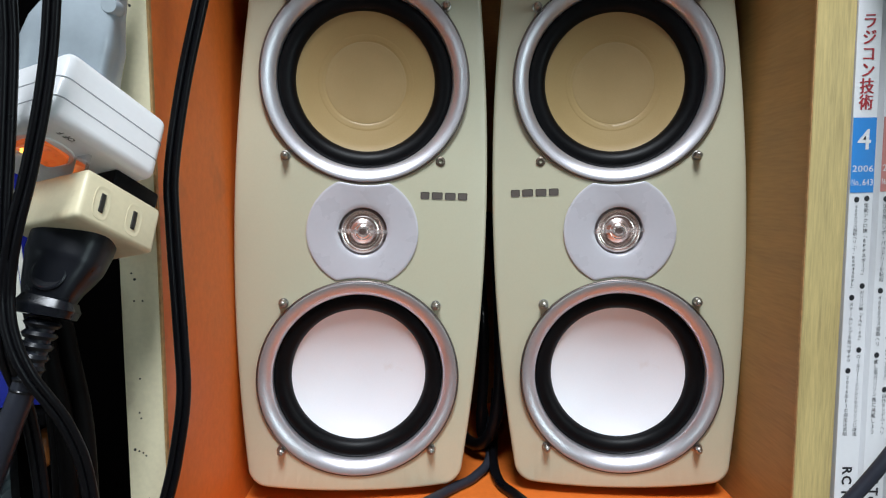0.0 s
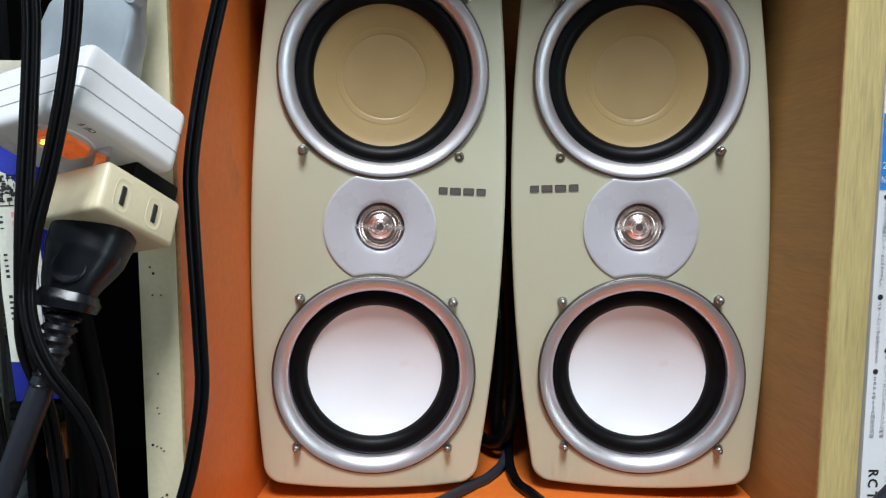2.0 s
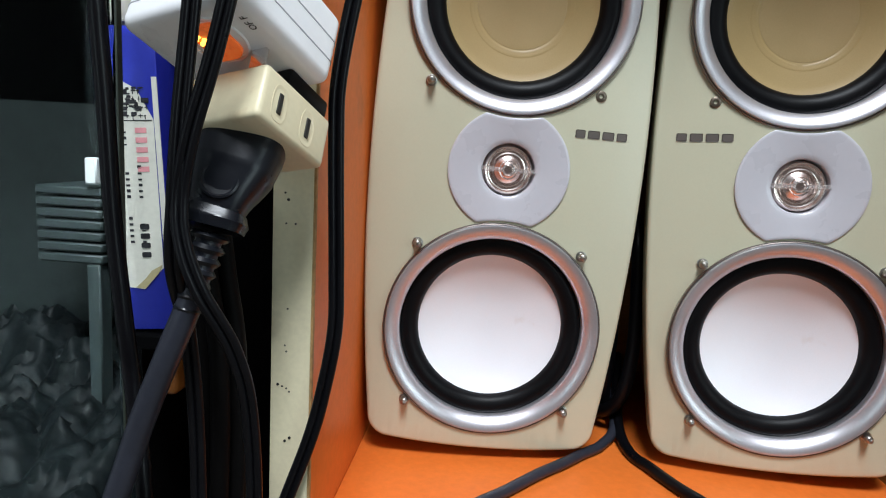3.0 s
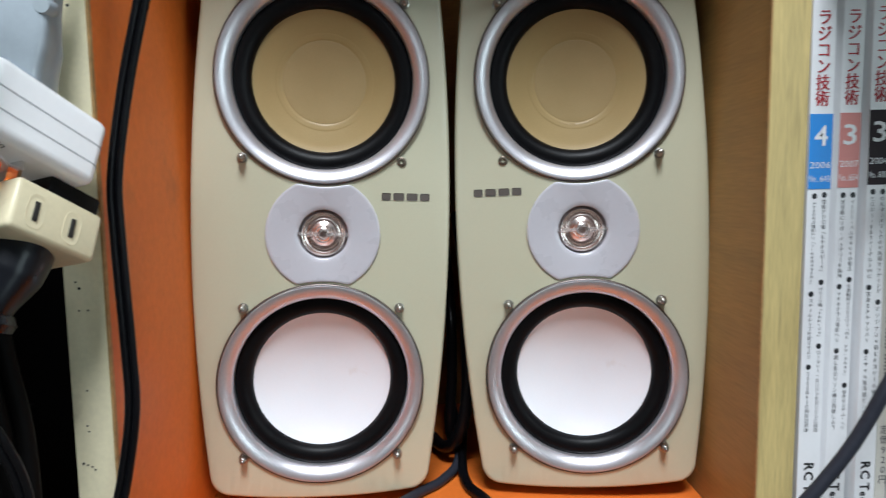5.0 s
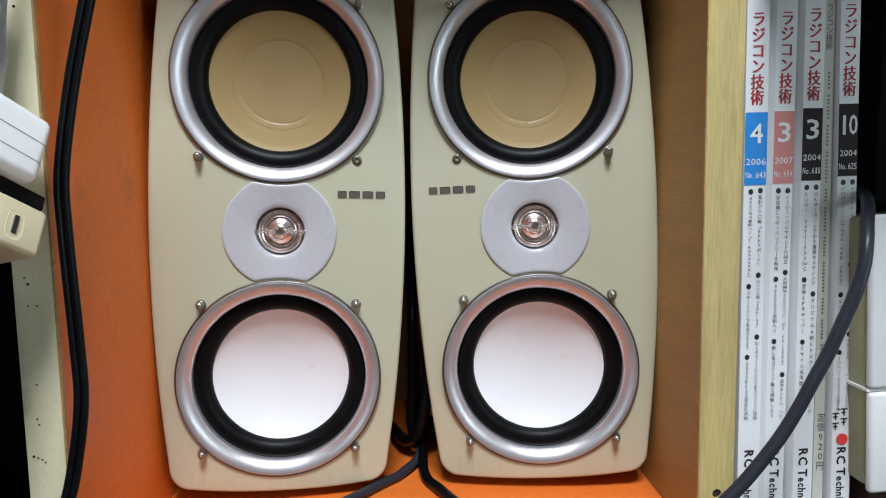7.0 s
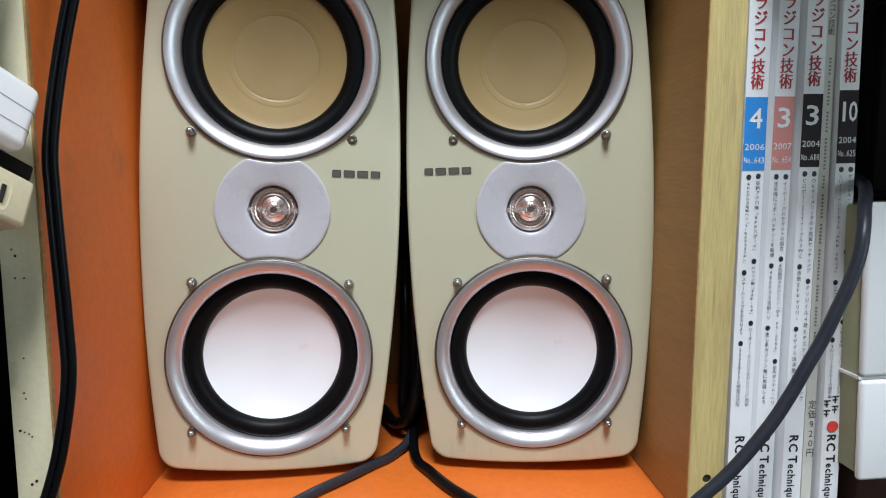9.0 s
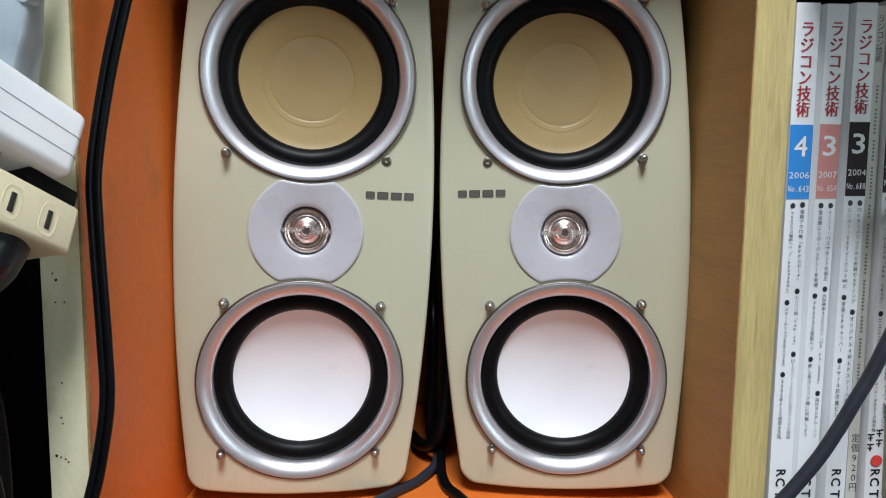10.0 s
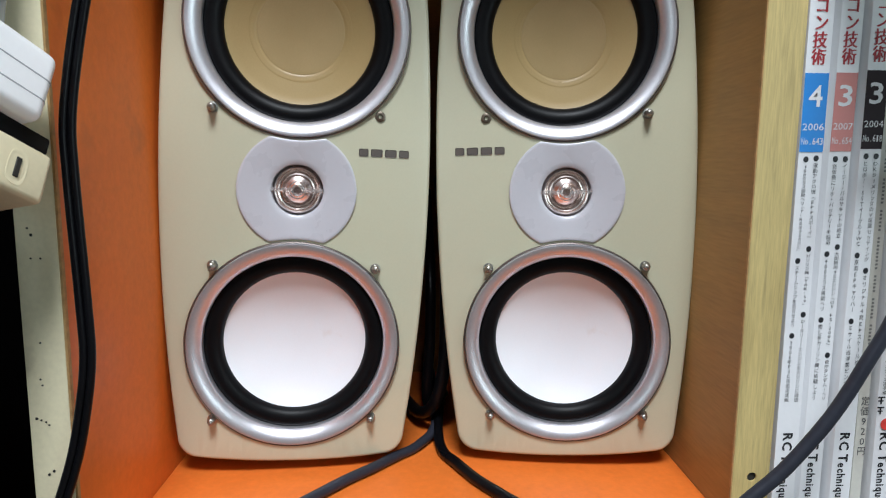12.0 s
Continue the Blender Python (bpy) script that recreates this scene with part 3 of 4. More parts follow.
    for ch, size in zip("RC Technique", (1.0, 1.0, 0.4, 1.0) + (0.8,) * 8):
        if ch == " ":
            z -= 0.0016
            continue
        vs, fs, (lo, hi) = glyph(ch, 0.028)
        made = [bm.verts.new((c + (vz - 0.33) * 0.0066, -0.0002, z - (vx - lo) * 0.0066 * size)) for vx, vz, _ in vs] if size == 1.0 else \
               [bm.verts.new((c + (vz * 0.86 - 0.33) * 0.0066, -0.0002, z - (vx - lo) * 0.0062 * size)) for vx, vz, _ in vs]
        for f in fs:
            try:
                bm.faces.new([made[i] for i in f])
            except ValueError:
                pass
        z -= (hi - lo) * 0.0064 * size + 0.0006
    part("english_title", bm, INK, m, "black sideways title", False)
    return m


magazine(0.1946, 0.1958, 0.0126, 0.0120, 0.2712, 0.2145, INK_RED, PAPER_WHITE, BLUE_INK, "4", "2006", "643",
         [(0.0017, "電動アクロ機『EPPスポーイ』"), (0.0441, "ガソリン機『YAK-54』"), (0.0758, "ロータリー・エンジンをガソリンに改造")],
         [(0.0022, "400クラス電動ヘリ『T-REX450XL』"), (0.0498, "スチームシップを走らせよう"), (0.0862, "2006年F3C規定正式版")],
         "white-spined hobby magazine with a bright blue block", y=0.2972, inset=(0.0003, 0.0007))
magazine(0.2076, 0.2082, 0.0138, 0.0128, 0.2712, 0.2150, INK_RED, PAPER_WHITE, PINK_INK, "3", "2007", "654",
         [(0.0024, "イージー・バルサキットの組立"), (0.0436, "大型機用4Cエンジン『OS_FS-200S』"), (0.0965, "自作タンデム・ヘリ")],
         [(0.0024, "送信機にリポ・バッテリーを転用"), (0.0470, "400クラス電動ヘリ"), (0.0790, "癒し系ガソリン機に挑戦しよう")],
         "white-spined hobby magazine with a salmon pink block", y=0.2978, inset=(0.0024, 0.0006))
magazine(0.2217, 0.2234, 0.0120, 0.0130, 0.2718, 0.2162, INK_RED, PAPER_WHITE, DARK_INK, "3", "2004", "618",
         [(0.0022, "OKターメリックのV尾翼セッティング"), (0.0561, "オリジナル4発EPスケール機ボーイング")],
         [(0.0022, "ヒロボー・SSTイーグル3WC"), (0.0487, "京商EPキャリバー"), (0.0807, "ミサイル巡洋艦ピンセンス")],
         "white-spined hobby magazine with a dark plum block", y=0.2970, inset=(0.0020, 0.0004))
magazine(0.2345, 0.2368, 0.0058, 0.0070, 0.2712, 0.2170, INK_RED, PAPER_OLD, DARK_INK, "", "", "", [], [],
         "thin older magazine with a plain greyish spine", y=0.2990, inset=(0.0006, 0.0006), old=True)
last = magazine(0.2406, 0.2446, 0.0112, 0.0110, 0.2742, 0.2181, INK_RED, PAPER_WHITE, DARK_INK, "10", "2004", "625",
                [(0.0019, "オリジナル・スケール機『天山』"), (0.0432, "=========="), (0.0792, "小型EP機『スーパー・デカスロン』")],
                [(0.0019, "ヒロボー・インドアモデル『XRB_SRラマ』"), (0.0587, "========"), (0.0885, "3Dヘリ・マスターズ選手権")],
                "white-spined hobby magazine with a red seal and hand writing", y=0.2968, inset=(0.0009, 0.0003))
bm = lathe([(0.0030, 0), (0.0030, -0.0001), (0, -0.0001)], segs=28)
ob = part("red_seal", bm, SEAL_RED, last, "round red seal print")
ob.location = (0.0060, -0.0004, 0.0470 - FLOOR_Z)
bm = bmesh.new()
rnd = random.Random(11)
for u in (0.0026, 0.0070):
    for k in range(2):
        z = 0.0605 - FLOOR_Z - k * 0.0052 + (0.0012 if u > 0.005 else -0.001)
        box(u - 0.0017, u + 0.0017, -0.00035, -0.0001, z + 0.0010, z + 0.0016, bm=bm)
        box(u - 0.0004, u + 0.0002, -0.00035, -0.0001, z - 0.0022, z + 0.0010, bm=bm)
        box(u - 0.0015, u + 0.0010, -0.00035, -0.0001, z - 0.0008, z - 0.0003, bm=bm)
part("pen_marking", bm, INK, last, "short black pen strokes", False)


# ---------- the compartment with the router ----------
def right_side():
    c = thing("side_cupboard", pose(0, 0, 0), "dark wooden cupboard space beside the shelf", "cupboard")
    part("bottom_board", box(0.1945, 0.62, 0.285, 0.66, FLOOR_Z - 0.018, FLOOR_Z), DARK_WOOD, c, "dark red-brown board", False)
    part("back_panel", box(0.1945, 0.62, 0.60, 0.61, -1.0, 0.46), DARK_WOOD, c, "", False)
    part("side_panel", box(0.60, 0.62, 0.30, 0.60, -1.0, 0.46), DARK_WOOD, c, "", False)
    # Unseen board, brought far forward to shade the tops of the magazines.
    part("top_board", box(0.1945, 0.62, 0.190, 0.60, 0.300, 0.318), DARK_WOOD, c, "", False)
    # Added support in the dark red-brown gap below the router.
    block = part("added_block", box(0.266, 0.40, 0.296, 0.42, FLOOR_Z, 0.0245, 0.0015, 2), DARK_WOOD)
    tagged(block, "added dark red-brown block filling the dark gap under the router", "block")
    r = thing("router", pose(0.2545, 0.280, 0.0250, 0, -2.3, 0), "white upright plastic router with green indicator lights", "router")
    part("front_shell", box(0, 0.15, 0, 0.0045, 0.0535, 0.139, 0.002, 3), ROUTER, r, "white upper front shell")
    part("lower_shell", box(0, 0.15, 0, 0.0045, 0.0, 0.0515, 0.002, 4), ROUTER, r, "white lower front shell")
    part("body", box(0.0008, 0.149, 0.0048, 0.062, 0.002, 0.1375, 0.002, 2), ROUTER_SIDE, r, "beige body with the shade of its side in the colour")
    part("seam_strip", box(-0.0004, 0.15, 0.002, 0.045, 0.0518, 0.0532), ROUTER, r, "pale seam strip", False)
    for k in range(2):
        o = part("indicator", lathe([(0.0024, 0.0004), (0.0024, -0.0008), (0.0017, -0.0016), (0, -0.0018)], segs=18), LED, r, "green indicator")
        o.location = (0.0150 + 0.0004 * k, 0, 0.0747 - 0.0145 * k)
        o2 = part("button", lathe([(0.0034, 0.0002), (0.0034, -0.0005), (0.0026, -0.0006), (0.0026, 0.0002)], segs=18), GREY_PLASTIC, r, "grey bezel")
        o2.location = o.location
    # Added box that fills the dark space above the router with black.
    d = thing("black_gap_filler", pose(0.264, 0.300, 0.168), "added black box filling the dark space above the router", "case")
    part("shell", box(0, 0.136, 0.004, 0.15, 0, 0.094, 0.003, 2), SHADED_BLACK, d)
    part("front_panel", box(0.001, 0.135, 0, 0.0038, 0.001, 0.093, 0.0015, 2), SHADED_BLACK, d)


right_side()


# ---------- cables ----------
def cable(name, pts, section, material, label, side=(1, 0, 0), steps=10):
    return tagged(part(name, sweep(pts, section, side, steps), material), label, "cable")


def twin_cord(name, pts, w, h, material, label, side):
    """A flat cord of two cores side by side."""
    c = thing(name, pose(0, 0, 0), label, "cable")
    for sx in (-1, 1):
        part("core", sweep(pts, [(sx * w * 0.245 + w * 0.262 * math.cos(a), h / 2 * math.sin(a)) for a in np.linspace(0, 2 * math.pi, 14, False)], side), material, c)
    return c


twin_cord("power_cord", [(-0.0870, 0.258, 0.300), (-0.0979, 0.258, 0.2584), (-0.1065, 0.258, 0.2244), (-0.1123, 0.257, 0.1897), (-0.1128, 0.257, 0.166), (-0.1113, 0.257, 0.1176),
                         (-0.1112, 0.257, 0.0928), (-0.1152, 0.257, 0.0676), (-0.1200, 0.256, 0.0471), (-0.1315, 0.254, 0.012), (-0.15, 0.250, -0.05)],
          0.0060, 0.0034, CORD, "flat black twin cord hanging before the orange panel", (1, 0.3, 0))
cable("signal_cable", [(0.2605, 0.50, 0.200), (0.2605, 0.36, 0.184), (0.2600, 0.315, 0.1765), (0.2565, 0.296, 0.1730), (0.2490, 0.2830, 0.1680), (0.2415, 0.2730, 0.1610), (0.2365, 0.2660, 0.1520), (0.2333, 0.2630, 0.1410), (0.2290, 0.262, 0.1285), (0.2240, 0.262, 0.1165), (0.2183, 0.262, 0.1030),
                       (0.2115, 0.262, 0.0900), (0.2045, 0.262, 0.0765), (0.1950, 0.262, 0.0612), (0.1785, 0.262, 0.0408), (0.160, 0.262, 0.0235), (0.137, 0.258, 0.002), (0.10, 0.25, -0.03)],
      circle(0.0030), CABLE_GREY, "thick slate-grey cable hanging before the magazines")
zc = FLOOR_Z + 0.0032
cable("speaker_cable", [(0.030, 0.46, 0.02), (0.032, 0.41, zc + 0.004), (0.0206, 0.3846, zc), (0.0070, 0.3695, zc), (-0.0056, 0.3555, zc), (-0.0196, 0.3413, zc), (-0.0370, 0.3209, zc), (-0.0634, 0.290, zc), (-0.0932, 0.255, -0.02)],
      circle(0.0030), CABLE_GREY, "slate-grey speaker cable lying on the orange board")
cable("speaker_cable", [(0.040, 0.46, 0.03), (0.034, 0.41, zc + 0.006), (0.0353, 0.3788, zc), (0.0432, 0.3601, zc), (0.0536, 0.3398, zc), (0.0656, 0.3226, zc), (0.0918, 0.285, zc), (0.1149, 0.252, -0.02)],
      circle(0.0032), CORD, "black speaker cable lying on the orange board")
cable("cable_loop", [(0.036, 0.50, 0.16), (0.038, 0.43, 0.125), (0.0385, 0.412, 0.085), (0.0375, 0.405, 0.045), (0.032, 0.405, 0.018), (0.022, 0.42, 0.004), (0.01, 0.46, 0.0)],
      circle(0.0042), CORD, "black cable loop hanging between the loudspeakers")
cable("cable_loop", [(0.027, 0.52, 0.15), (0.0285, 0.44, 0.10), (0.0285, 0.424, 0.055), (0.0265, 0.42, 0.02), (0.03, 0.43, 0.004), (0.04, 0.47, 0.0)],
      circle(0.0035), CORD, "black cable loop hanging between the loudspeakers")


# ---------- plugs and adapters ----------
def rocker_shape():
    """A rectangular rocker with rounded corners and a shallow fold across its middle."""
    bm = bmesh.new()
    sec = rounded(0.0076, 0.0066, 4.0, 40)
    loops = [[bm.verts.new((a * k, y - 0.0016 * abs(a) / 0.0076 * lift, b * k)) for a, b in sec]
             for k, y, lift in ((1.0, 0.001, 0), (1.0, -0.0002, 1), (0.93, -0.0006, 1), (0.5, -0.0005, 0.5), (0.05, -0.0004, 0.05))]
    for a, b in zip(loops, loops[1:]):
        for i in range(len(a)):
            bm.faces.new((a[i], a[(i + 1) % len(a)], b[(i + 1) % len(a)], b[i]))
    bm.faces.new(loops[-1])
    return bm


def adapters():
    # cream three-way tap: its top front corner is the origin
    t = thing("socket_tap", pose(-0.1236, 0.2155, 0.1887, -10.7, 27.3, 66.6), "yellowed cream plastic socket tap with two slots", "socket tap")
    w, d, h = 0.0350, 0.0335, 0.0190
    part("tap_body", box(0, w, 0, d, -h, 0, 0.0020, 3), CREAM_PLASTIC, t)
    for sx in (0.0085, 0.0230):
        bm = bmesh.new()
        sec = rounded(0.0037, 0.0064, 3.0)
        loops = []
        for k, y in ((1.0, 0.0002), (0.99, -0.0001), (0.86, -0.00012), (0.6, 0.0002)):
            loops.append([bm.verts.new((sx + a * k, y, -h * 0.53 + b * k)) for a, b in sec])
        for a, b in zip(loops, loops[1:]):
            for i in range(len(a)):
                bm.faces.new((a[i], a[(i + 1) % len(a)], b[(i + 1) % len(a)], b[i]))
        bm.faces.new(loops[-1])
        sl = part("slot_recess", bm, CREAM_PLASTIC, t)
        part("slot", box(sx - 0.0010, sx + 0.0009, -0.00045, 0.0002, -h * 0.53 - 0.0036, -h * 0.53 + 0.0036, 0.0002, 1), SLOT, sl, "dark slot")
    # Black block that puts the shade of the gap under the adapter into shape.
    part("gap_shade", box(0.0120, w - 0.0015, 0.0015, d - 0.0015, 0.0001, 0.0068, 0.0012, 2), RUBBER, t, "black block for the shaded gap above the tap")
    part("blade", box(0.0012, 0.0026, 0.0035, 0.0090, 0.0, 0.0105), CHROME, t, "bright metal blade")
    part("blade", box(0.0170, 0.0185, 0.004, 0.010, 0.0073, 0.0105), CHROME, t, "bright metal blade")
    # white switched adapter above it
    a = thing("switch_adapter", pose(-0.1262, 0.2138, 0.2292, -10.4, 27.9, 65.1), "white plastic plug adapter with a lit orange switch", "adapter")
    w, d, h = 0.0455, 0.0500, 0.0275
    part("adapter_body", box(0, w, 0, d, -h, 0, 0.0038, 5), WHITE_PLASTIC, a)
    for z in (-0.0113, -0.0192):
        ring = box(-0.00012, w + 0.00012, -0.00012, d + 0.00012, z - 0.00022, z + 0.00022)
        upright = [e for e in ring.edges if abs(e.verts[0].co.z - e.verts[1].co.z) > 0.0002]
        bmesh.ops.bevel(ring, geom=upright, offset=0.0037, segments=6, profile=0.5, affect="EDGES")
        part("seam", ring, SEAM, a, "fine seam", False)
    sw = part("rocker_frame", lathe([(0.0106, 0.001), (0.0106, -0.0002), (0.0102, -0.0005), (0.0096, -0.0003), (0.0094, 0.001)], segs=40), WHITE_PLASTIC, a, "round white switch bezel")
    turned = pose(0.0150, 0.0225, -h, 90, 0, 0)
    sw.matrix_basis = turned
    part("rocker", rocker_shape(), LAMP_ORANGE, sw, "glowing orange rocker switch")
    for nx, nz, nr in ((-0.0046, -0.0030, 0.0013), (-0.0022, -0.0022, 0.0010), (-0.0034, -0.0048, 0.0011), (-0.0060, -0.0050, 0.0008), (-0.0010, -0.0042, 0.0008)):
        part("neon_lamp", lathe([(nr, -0.0008), (nr * 0.8, -0.0017), (0, -0.0020)], nx, nz, segs=12), NEON, sw, "bright neon spot")
    bm = bmesh.new()
    for i, ch in enumerate("OFF"):
        vs, fs, (lo, hi) = glyph(ch, 0.01)
        made = [bm.verts.new((0.0145 - i * 0.0024 - (vx - lo) * 0.0030, 0.0050 + vz * 0.0036, -h - 0.00015)) for vx, vz, _ in vs]
        for f in fs:
            bm.faces.new([made[k] for k in f])
    part("switch_print", bm, INK, a, "small black switch print", False)
    # grey plug pushed into the adapter from above
    g = thing("grey_plug", pose(0, 0, 0), "silver-grey moulded plug with a cord clamp", "plug")
    bm = sweep([(-0.1445, 0.240, 0.214), (-0.1432, 0.240, 0.2255), (-0.1382, 0.240, 0.2395), (-0.1330, 0.241, 0.252), (-0.129, 0.242, 0.262), (-0.126, 0.243, 0.272)], rounded(0.0170, 0.0105, 6.5, 48), (0.95, 0.1, -0.3), 6,
               scales=(1.0, 1.0, 0.92, 0.66, 0.50, 0.44))
    part("plug_body", bm, GREY_PLASTIC, g)
    bm = sweep([(-0.126, 0.243, 0.271), (-0.120, 0.243, 0.290), (-0.112, 0.243, 0.32)], circle(0.0042, 16), (1, 0, 0), 6)
    part("plug_cord", bm, GREY_PLASTIC, g, "grey cord")
    o = part("clamp_lug", lathe([(0, -0.004), (0.0028, -0.004), (0.0032, -0.003), (0.0032, 0.002), (0.0026, 0.003), (0, 0.003)], segs=20), GREY_PLASTIC, g, "round clamp lug")
    o.location = (-0.1235, 0.238, 0.2490)
    # dark plug hanging under the tap
    b = thing("dark_plug", pose(0, 0, 0), "dark slate moulded plug with ribbed strain relief", "plug")
    side = (0.95, 0.1, -0.28)
    bm = sweep([(-0.1346, 0.226, 0.1645), (-0.1355, 0.224, 0.1610), (-0.1368, 0.2205, 0.1545), (-0.1384, 0.2160, 0.1470), (-0.1394, 0.2130, 0.1400)],
               rounded(0.0136, 0.0110, 3.0, 32), side, 6, scales=(0.98, 1.0, 0.95, 0.74, 0.56))
    part("plug_body", bm, PLUG_GREY, b)
    part("thumb_grip", lathe([(0.0060, 0.002), (0.0060, -0.0004), (0.0054, -0.0007), (0.0048, -0.0002), (0, -0.0001)], segs=28), PLUG_GREY, b, "round thumb grip").matrix_basis = \
        pose(-0.1366, 0.2099, 0.1520, -22, 8, 10)
    bm = sweep([(-0.1384, 0.2140, 0.1425), (-0.1391, 0.2130, 0.1395), (-0.1396, 0.2120, 0.1365)], rounded(0.0100, 0.0086, 3.4, 32), side, 4, scales=(0.84, 1.0, 0.92))
    part("grip_collar", bm, PLUG_GREY, b, "raised grip collar")
    start, end = Vector((-0.1404, 0.2115, 0.1340)), Vector((-0.1452, 0.2060, 0.1115))
    ax = (end - start).normalized()
    for k in range(7):
        q = start.lerp(end, k / 6)
        bm = sweep([q - ax * 0.0013, q, q + ax * 0.0013], circle(0.0062 - 0.00030 * k, 18), (1, 0, 0), 3, scales=(0.84, 1.0, 0.84))
        part("strain_rib", bm, PLUG_GREY, b)
    bm = sweep([start, start.lerp(end, 0.5), end, (-0.1500, 0.205, 0.0990), (-0.1590, 0.205, 0.0765), (-0.1655, 0.205, 0.0575), (-0.177, 0.202, 0.020), (-0.19, 0.198, -0.03), (-0.20, 0.195, -0.08)],
               circle(0.0041, 16), (1, 0, 0), 8)
    part("plug_cable", bm, CABLE_GREY, b, "thick slate-grey cable")


adapters()

# flat cords that hang in front of the adapters, and the bundle below
twin_cord("flat_cord", [(-0.134, 0.193, 0.300), (-0.1360, 0.197, 0.2408), (-0.1372, 0.198, 0.2233), (-0.1395, 0.198, 0.2001), (-0.1429, 0.198, 0.169), (-0.1452, 0.199, 0.145), (-0.1468, 0.201, 0.125), (-0.1478, 0.212, 0.100), (-0.1470, 0.216, 0.06), (-0.147, 0.216, 0.0), (-0.15, 0.215, -0.08)],
      0.0053, 0.0028, CORD, "flat black cord hanging before the adapters", (1, 0.25, 0))
twin_cord("flat_cord", [(-0.1145, 0.193, 0.300), (-0.1220, 0.197, 0.2408), (-0.1265, 0.198, 0.2144), (-0.1331, 0.198, 0.1874), (-0.1398, 0.198, 0.1653), (-0.1438, 0.199, 0.1465), (-0.1418, 0.197, 0.1332), (-0.1368, 0.197, 0.1197), (-0.1290, 0.203, 0.1002), (-0.1255, 0.208, 0.0763), (-0.1245, 0.210, 0.03), (-0.126, 0.210, -0.06)],
      0.0053, 0.0027, CORD, "flat black cord hanging before the adapters", (1, 0.25, 0))
cable("round_cord", [(-0.190, 0.225, 0.320), (-0.1868, 0.225, 0.250), (-0.1850, 0.225, 0.210), (-0.1826, 0.225, 0.173), (-0.1808, 0.225, 0.135), (-0.1778, 0.225, 0.103), (-0.1734, 0.224, 0.066), (-0.168, 0.22, 0.03), (-0.165, 0.215, -0.05)],
      circle(0.0029, 12), CORD, "black cord hanging before the blue box")
for dx, dy in ((0.0, 0.0), (0.004, 0.006), (-0.008, 0.008), (-0.004, 0.012)):
    cable("bundle_cord", [(-0.150 + dx, 0.224 + dy, 0.140), (-0.1475 + dx, 0.226 + dy, 0.115), (-0.1445 + dx, 0.227 + dy, 0.090), (-0.144 + dx, 0.227 + dy, 0.050), (-0.146 + dx, 0.226 + dy, 0.0), (-0.150 + dx, 0.22 + dy, -0.08)],
          circle(0.0034, 12), SHADED_BLACK, "black cord in the bundle below the plugs")


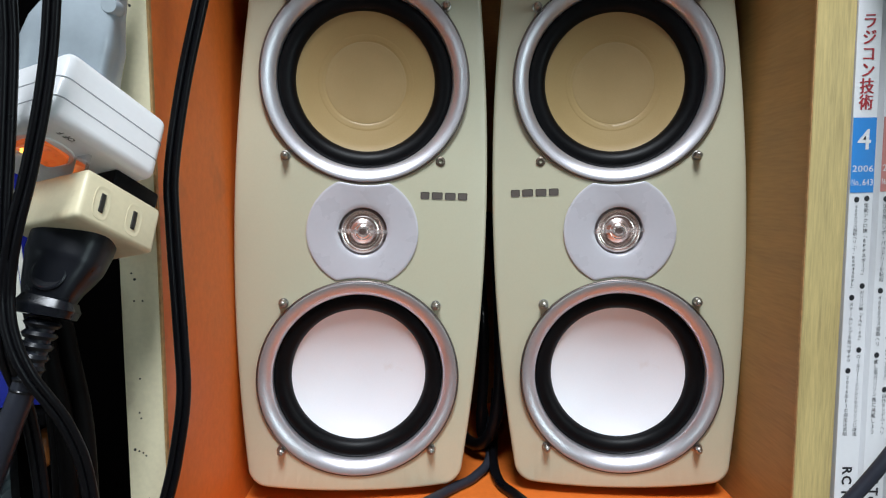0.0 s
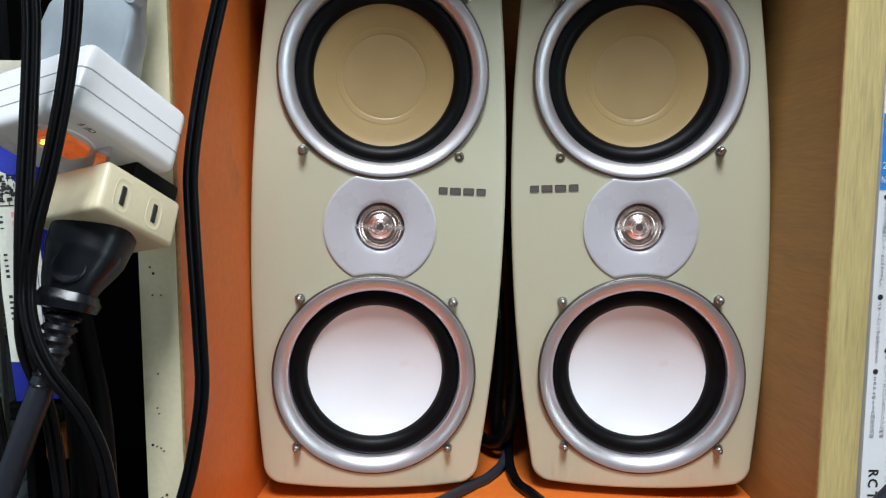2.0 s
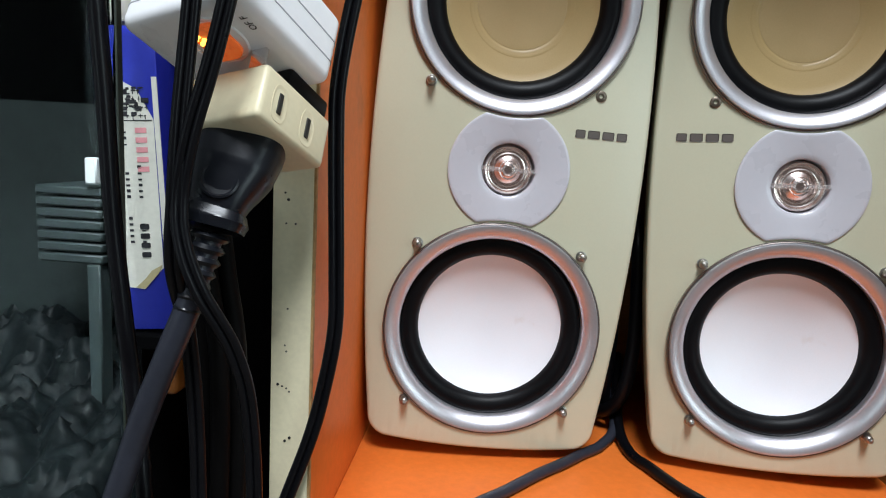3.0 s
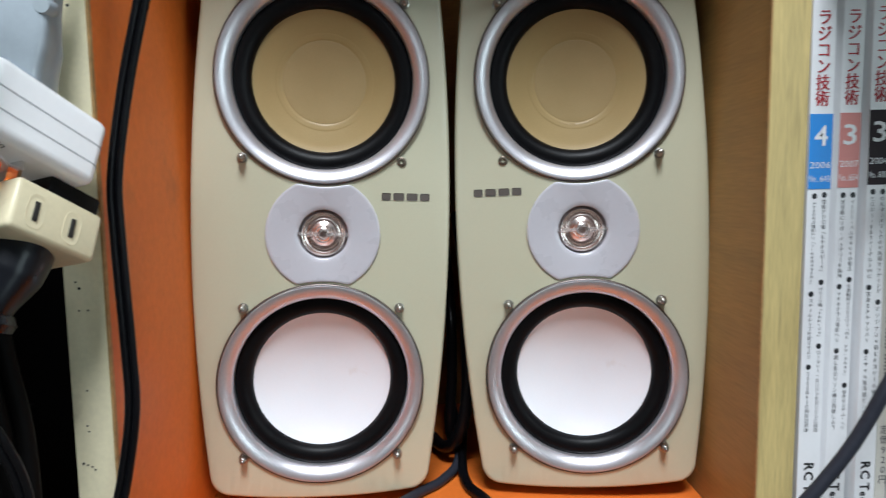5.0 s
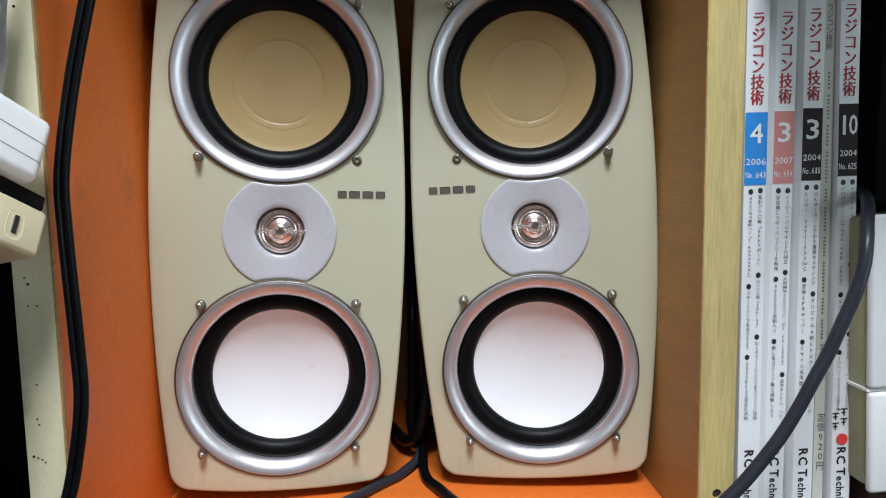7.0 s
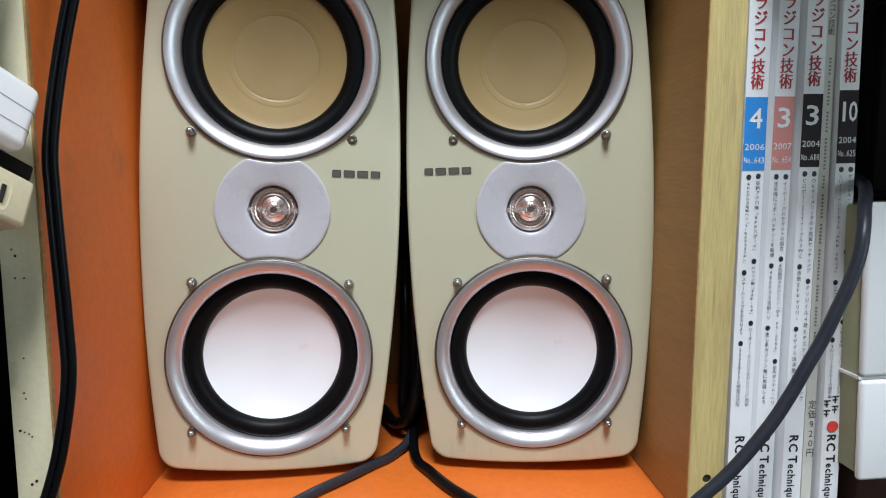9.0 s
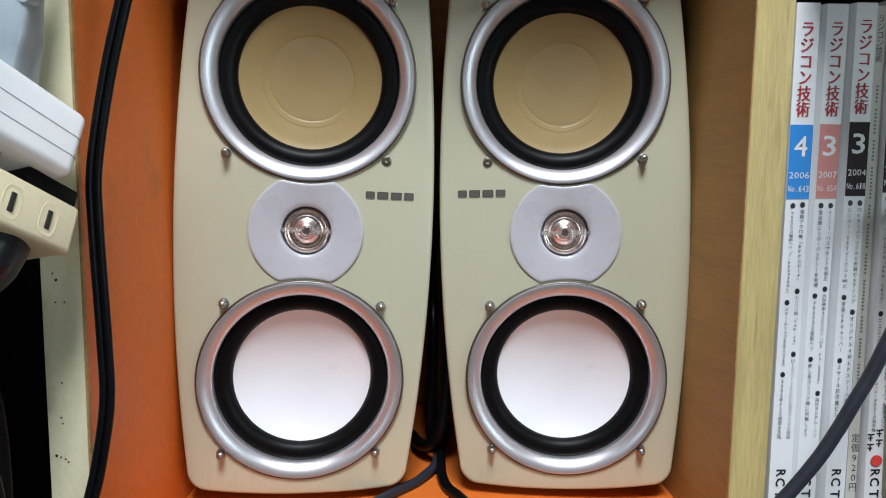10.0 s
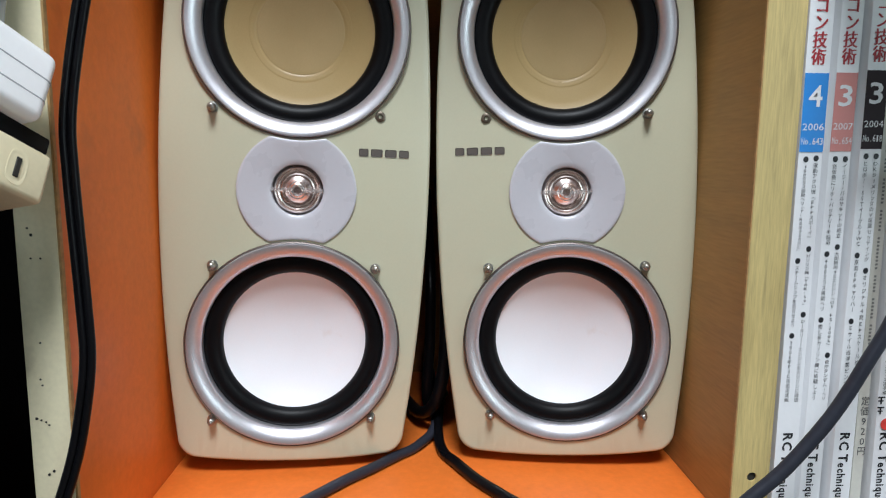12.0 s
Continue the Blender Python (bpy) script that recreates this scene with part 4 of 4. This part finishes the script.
# ---------- left side: blue box and glass cabinet ----------
def left_side():
    b = thing("blue_box", pose(-0.2137, 0.2885, 0.0763, 0, -3.6, 4), "deep blue card box with a torn hand-written label", "box")
    part("box_body", box(0, 0.0205, 0, 0.022, 0, 0.1335, 0.0008, 2), BLUE_BOX, b)
    bm = bmesh.new()
    vs = [bm.verts.new((x, -0.0003, z)) for x, z in ((0.0006, 0.0200), (0.0080, 0.0190), (0.0150, 0.0265), (0.0172, 0.0285), (0.0176, 0.094), (0.0110, 0.107), (0.0006, 0.113))]
    f = bm.faces.new(vs)
    ext = bmesh.ops.extrude_face_region(bm, geom=[f])
    bmesh.ops.translate(bm, vec=(0, 0.00025, 0), verts=[v for v in ext["geom"] if isinstance(v, bmesh.types.BMVert)])
    lab = part("paper_label", bm, LABEL, b, "torn off-white paper label", False)
    bm = bmesh.new()
    rnd = random.Random(3)
    for z in (0.106, 0.1025, 0.099, 0.0955):
        for k in range(5):
            x = 0.0024 + 0.0028 * k + rnd.uniform(0, 0.0008)
            if z > 0.099 and k > 3:
                continue
            w = rnd.uniform(0.0006, 0.0020)
            box(x, x + w, -0.0005, -0.0003, z, z + rnd.uniform(0.0003, 0.0007), bm=bm)
            box(x + w * 0.4, x + w * 0.4 + 0.0003, -0.0005, -0.0003, z - rnd.uniform(0.0006, 0.0018), z + rnd.uniform(0.0003, 0.0014), bm=bm)
    for k in range(4):
        box(0.0082, 0.0122, -0.0005, -0.0003, 0.0335 + 0.0042 * k, 0.0359 + 0.0042 * k, 0.0004, 1, bm=bm)
    for x, z, l in ((0.0035, 0.083, 0.010), (0.0035, 0.060, 0.014), (0.0035, 0.040, 0.014), (0.0090, 0.060, 0.018), (0.0090, 0.040, 0.012)):
        n = int(l / 0.0026)
        for k in range(n):
            box(x, x + 0.0016, -0.0005, -0.0003, z + k * 0.0026, z + k * 0.0026 + rnd.uniform(0.0006, 0.0014), bm=bm)
    box(0.0025, 0.0170, -0.0005, -0.0003, 0.0935, 0.0939, bm=bm)
    part("pen_marking", bm, INK, lab, "black pen marks", False)
    bm = bmesh.new()
    for k in range(5):
        box(0.0092, 0.0142, -0.0005, -0.0003, 0.0715 + 0.0042 * k, 0.0738 + 0.0042 * k, bm=bm)
    part("pink_print", bm, mat("pink_print_ink", (0.72, 0.30, 0.32), 0.6), lab, "faded pink print", False)
    scrawl = bmesh.new()
    for k in range(26):
        x, z = rnd.uniform(0.0014, 0.0130), rnd.uniform(0.0955, 0.1085)
        w, h = rnd.uniform(0.0010, 0.0034), rnd.uniform(0.0006, 0.0022)
        box(x, x + w, -0.00055, -0.0003, z, z + h, 0.0002, 1, bm=scrawl)
    part("scrawl", scrawl, INK, lab, "dense black scrawl", False)
    torn = bmesh.new()
    f = torn.faces.new([torn.verts.new((x, -0.0006, z)) for x, z in ((0.0040, 0.0196), (0.0085, 0.0192), (0.0150, 0.0262), (0.0168, 0.0300), (0.0120, 0.0275), (0.0090, 0.0240))])
    ext = bmesh.ops.extrude_face_region(torn, geom=[f])
    bmesh.ops.translate(torn, vec=(0, 0.0002, 0), verts=[v for v in ext["geom"] if isinstance(v, bmesh.types.BMVert)])
    part("torn_corner", torn, mat("browned_paper", (0.42, 0.36, 0.20), 0.8, vary=0.15), lab, "browned torn corner", False)
    part("loose_label", box(0.0180, 0.0203, -0.0006, -0.0002, 0.034, 0.112), LABEL, b, "narrow paper strip", False)
    c = part("cream_box", box(-0.2240, -0.196, 0.294, 0.310, 0.2125, 0.2375, 0.001, 2), mat("aged_cream_card", (0.50, 0.46, 0.38), 0.7, vary=0.08))
    tagged(c, "aged cream card box above the blue one", "box")
    o = part("orange_cap", box(-0.2060, -0.1960, 0.295, 0.31, 0.043, 0.0600, 0.003, 3), mat("orange_cap_plastic", (0.17, 0.055, 0.008), 0.5))
    tagged(o, "small orange plastic cap in the dark cupboard", "cap")
    k = part("ledge", box(-0.2200, -0.1900, 0.286, 0.32, 0.0680, 0.0752, 0.001, 1), VOID_BLACK)
    tagged(k, "ledge under the boxes, blackened as deep shade", "ledge", kind="structure")
    cup = thing("glass_cabinet", pose(0, 0, 0), "dark cabinet with a glass door, cluttered inside", "cabinet")
    part("back_panel", box(-0.80, -0.1385, 0.64, 0.66, -1.0, 0.46), VOID_BLACK, cup, "", False)
    part("side_panel", box(-0.80, -0.78, 0.27, 0.64, -1.0, 0.46), VOID_BLACK, cup, "", False)
    part("bottom_board", box(-0.78, -0.1385, 0.27, 0.64, -0.40, -0.38), VOID_BLACK, cup, "", False)
    part("top_board", box(-0.78, -0.1385, 0.27, 0.64, 0.44, 0.46), VOID_BLACK, cup, "", False)
    part("haze_panel", box(-0.78, -0.2450, 0.47, 0.475, -0.38, 0.185), GLASS_HAZE, cup, "added grey-green panel giving the haze of the glass door", False)
    # Divider added so that the void beside the blue box stays black.
    part("side_panel", box(-0.2270, -0.2225, 0.3120, 0.64, -0.38, 0.44), VOID_BLACK, cup, "", False)
    part("glass_door", box(-0.70, -0.2074, 0.2700, 0.2740, -0.30, 0.42, 0.0006, 1), GLASS, cup, "dark reflecting glass door").visible_shadow = False
    part("glass_edge", box(-0.2072, -0.2061, 0.2700, 0.2740, -0.30, 0.42, 0.0004, 1), EDGE_GREEN, cup, "green-tinted glass edge")
    t = thing("tray_stack", pose(0, 0, 0), "stack of grey-green plastic trays behind the glass", "tray")
    for n in range(7):
        part("tray", box(-0.3420, -0.298, 0.398, 0.46, 0.0815 + n * 0.0072, 0.0872 + n * 0.0072, 0.001, 1), TRAY, t)
    p = part("white_clip", box(-0.306, -0.298, 0.394, 0.402, 0.1325, 0.149, 0.001, 1), WHITE_PLASTIC)
    tagged(p, "small white clip on the trays", "clip")
    q = part("grey_post", box(-0.309, -0.300, 0.398, 0.410, -0.0150, 0.0812, 0.001, 1), TRAY)
    tagged(q, "grey-green post below the trays", "post")
    # an added crumpled heap on the lower shelf gives the dark streaks behind the glass
    bm = bmesh.new()
    nx, ny = 92, 68
    grid = []
    for j in range(ny + 1):
        row = []
        for i in range(nx + 1):
            u, v = i / nx, j / ny
            x, y = -0.47 + 0.235 * u, 0.300 + 0.165 * v
            fold = abs(noise.noise(Vector((x * 26, y * 26, 1.7)))) + 0.35 * abs(noise.noise(Vector((x * 90, y * 90, 4.1))))
            rise = min(1.0, 4.0 * u * 1.2, 6.0 * (1 - u), 5.0 * v) * (0.35 + 0.65 * v)
            row.append(bm.verts.new((x + 0.004 * noise.noise(Vector((x * 60, y * 60, 9))), y, -0.0948 + rise * (0.105 + 0.050 * fold))))
        grid.append(row)
    for j in range(ny):
        for i in range(nx):
            bm.faces.new((grid[j][i], grid[j][i + 1], grid[j + 1][i + 1], grid[j + 1][i]))
    tagged(part("clutter_heap", bm, CLUTTER), "added crumpled dark teal heap for the streaks behind the glass", "plastic film")
    part("shelf_board", box(-0.78, -0.2270, 0.30, 0.64, -0.105, -0.095), VOID_BLACK, cup, "", False)


left_side()
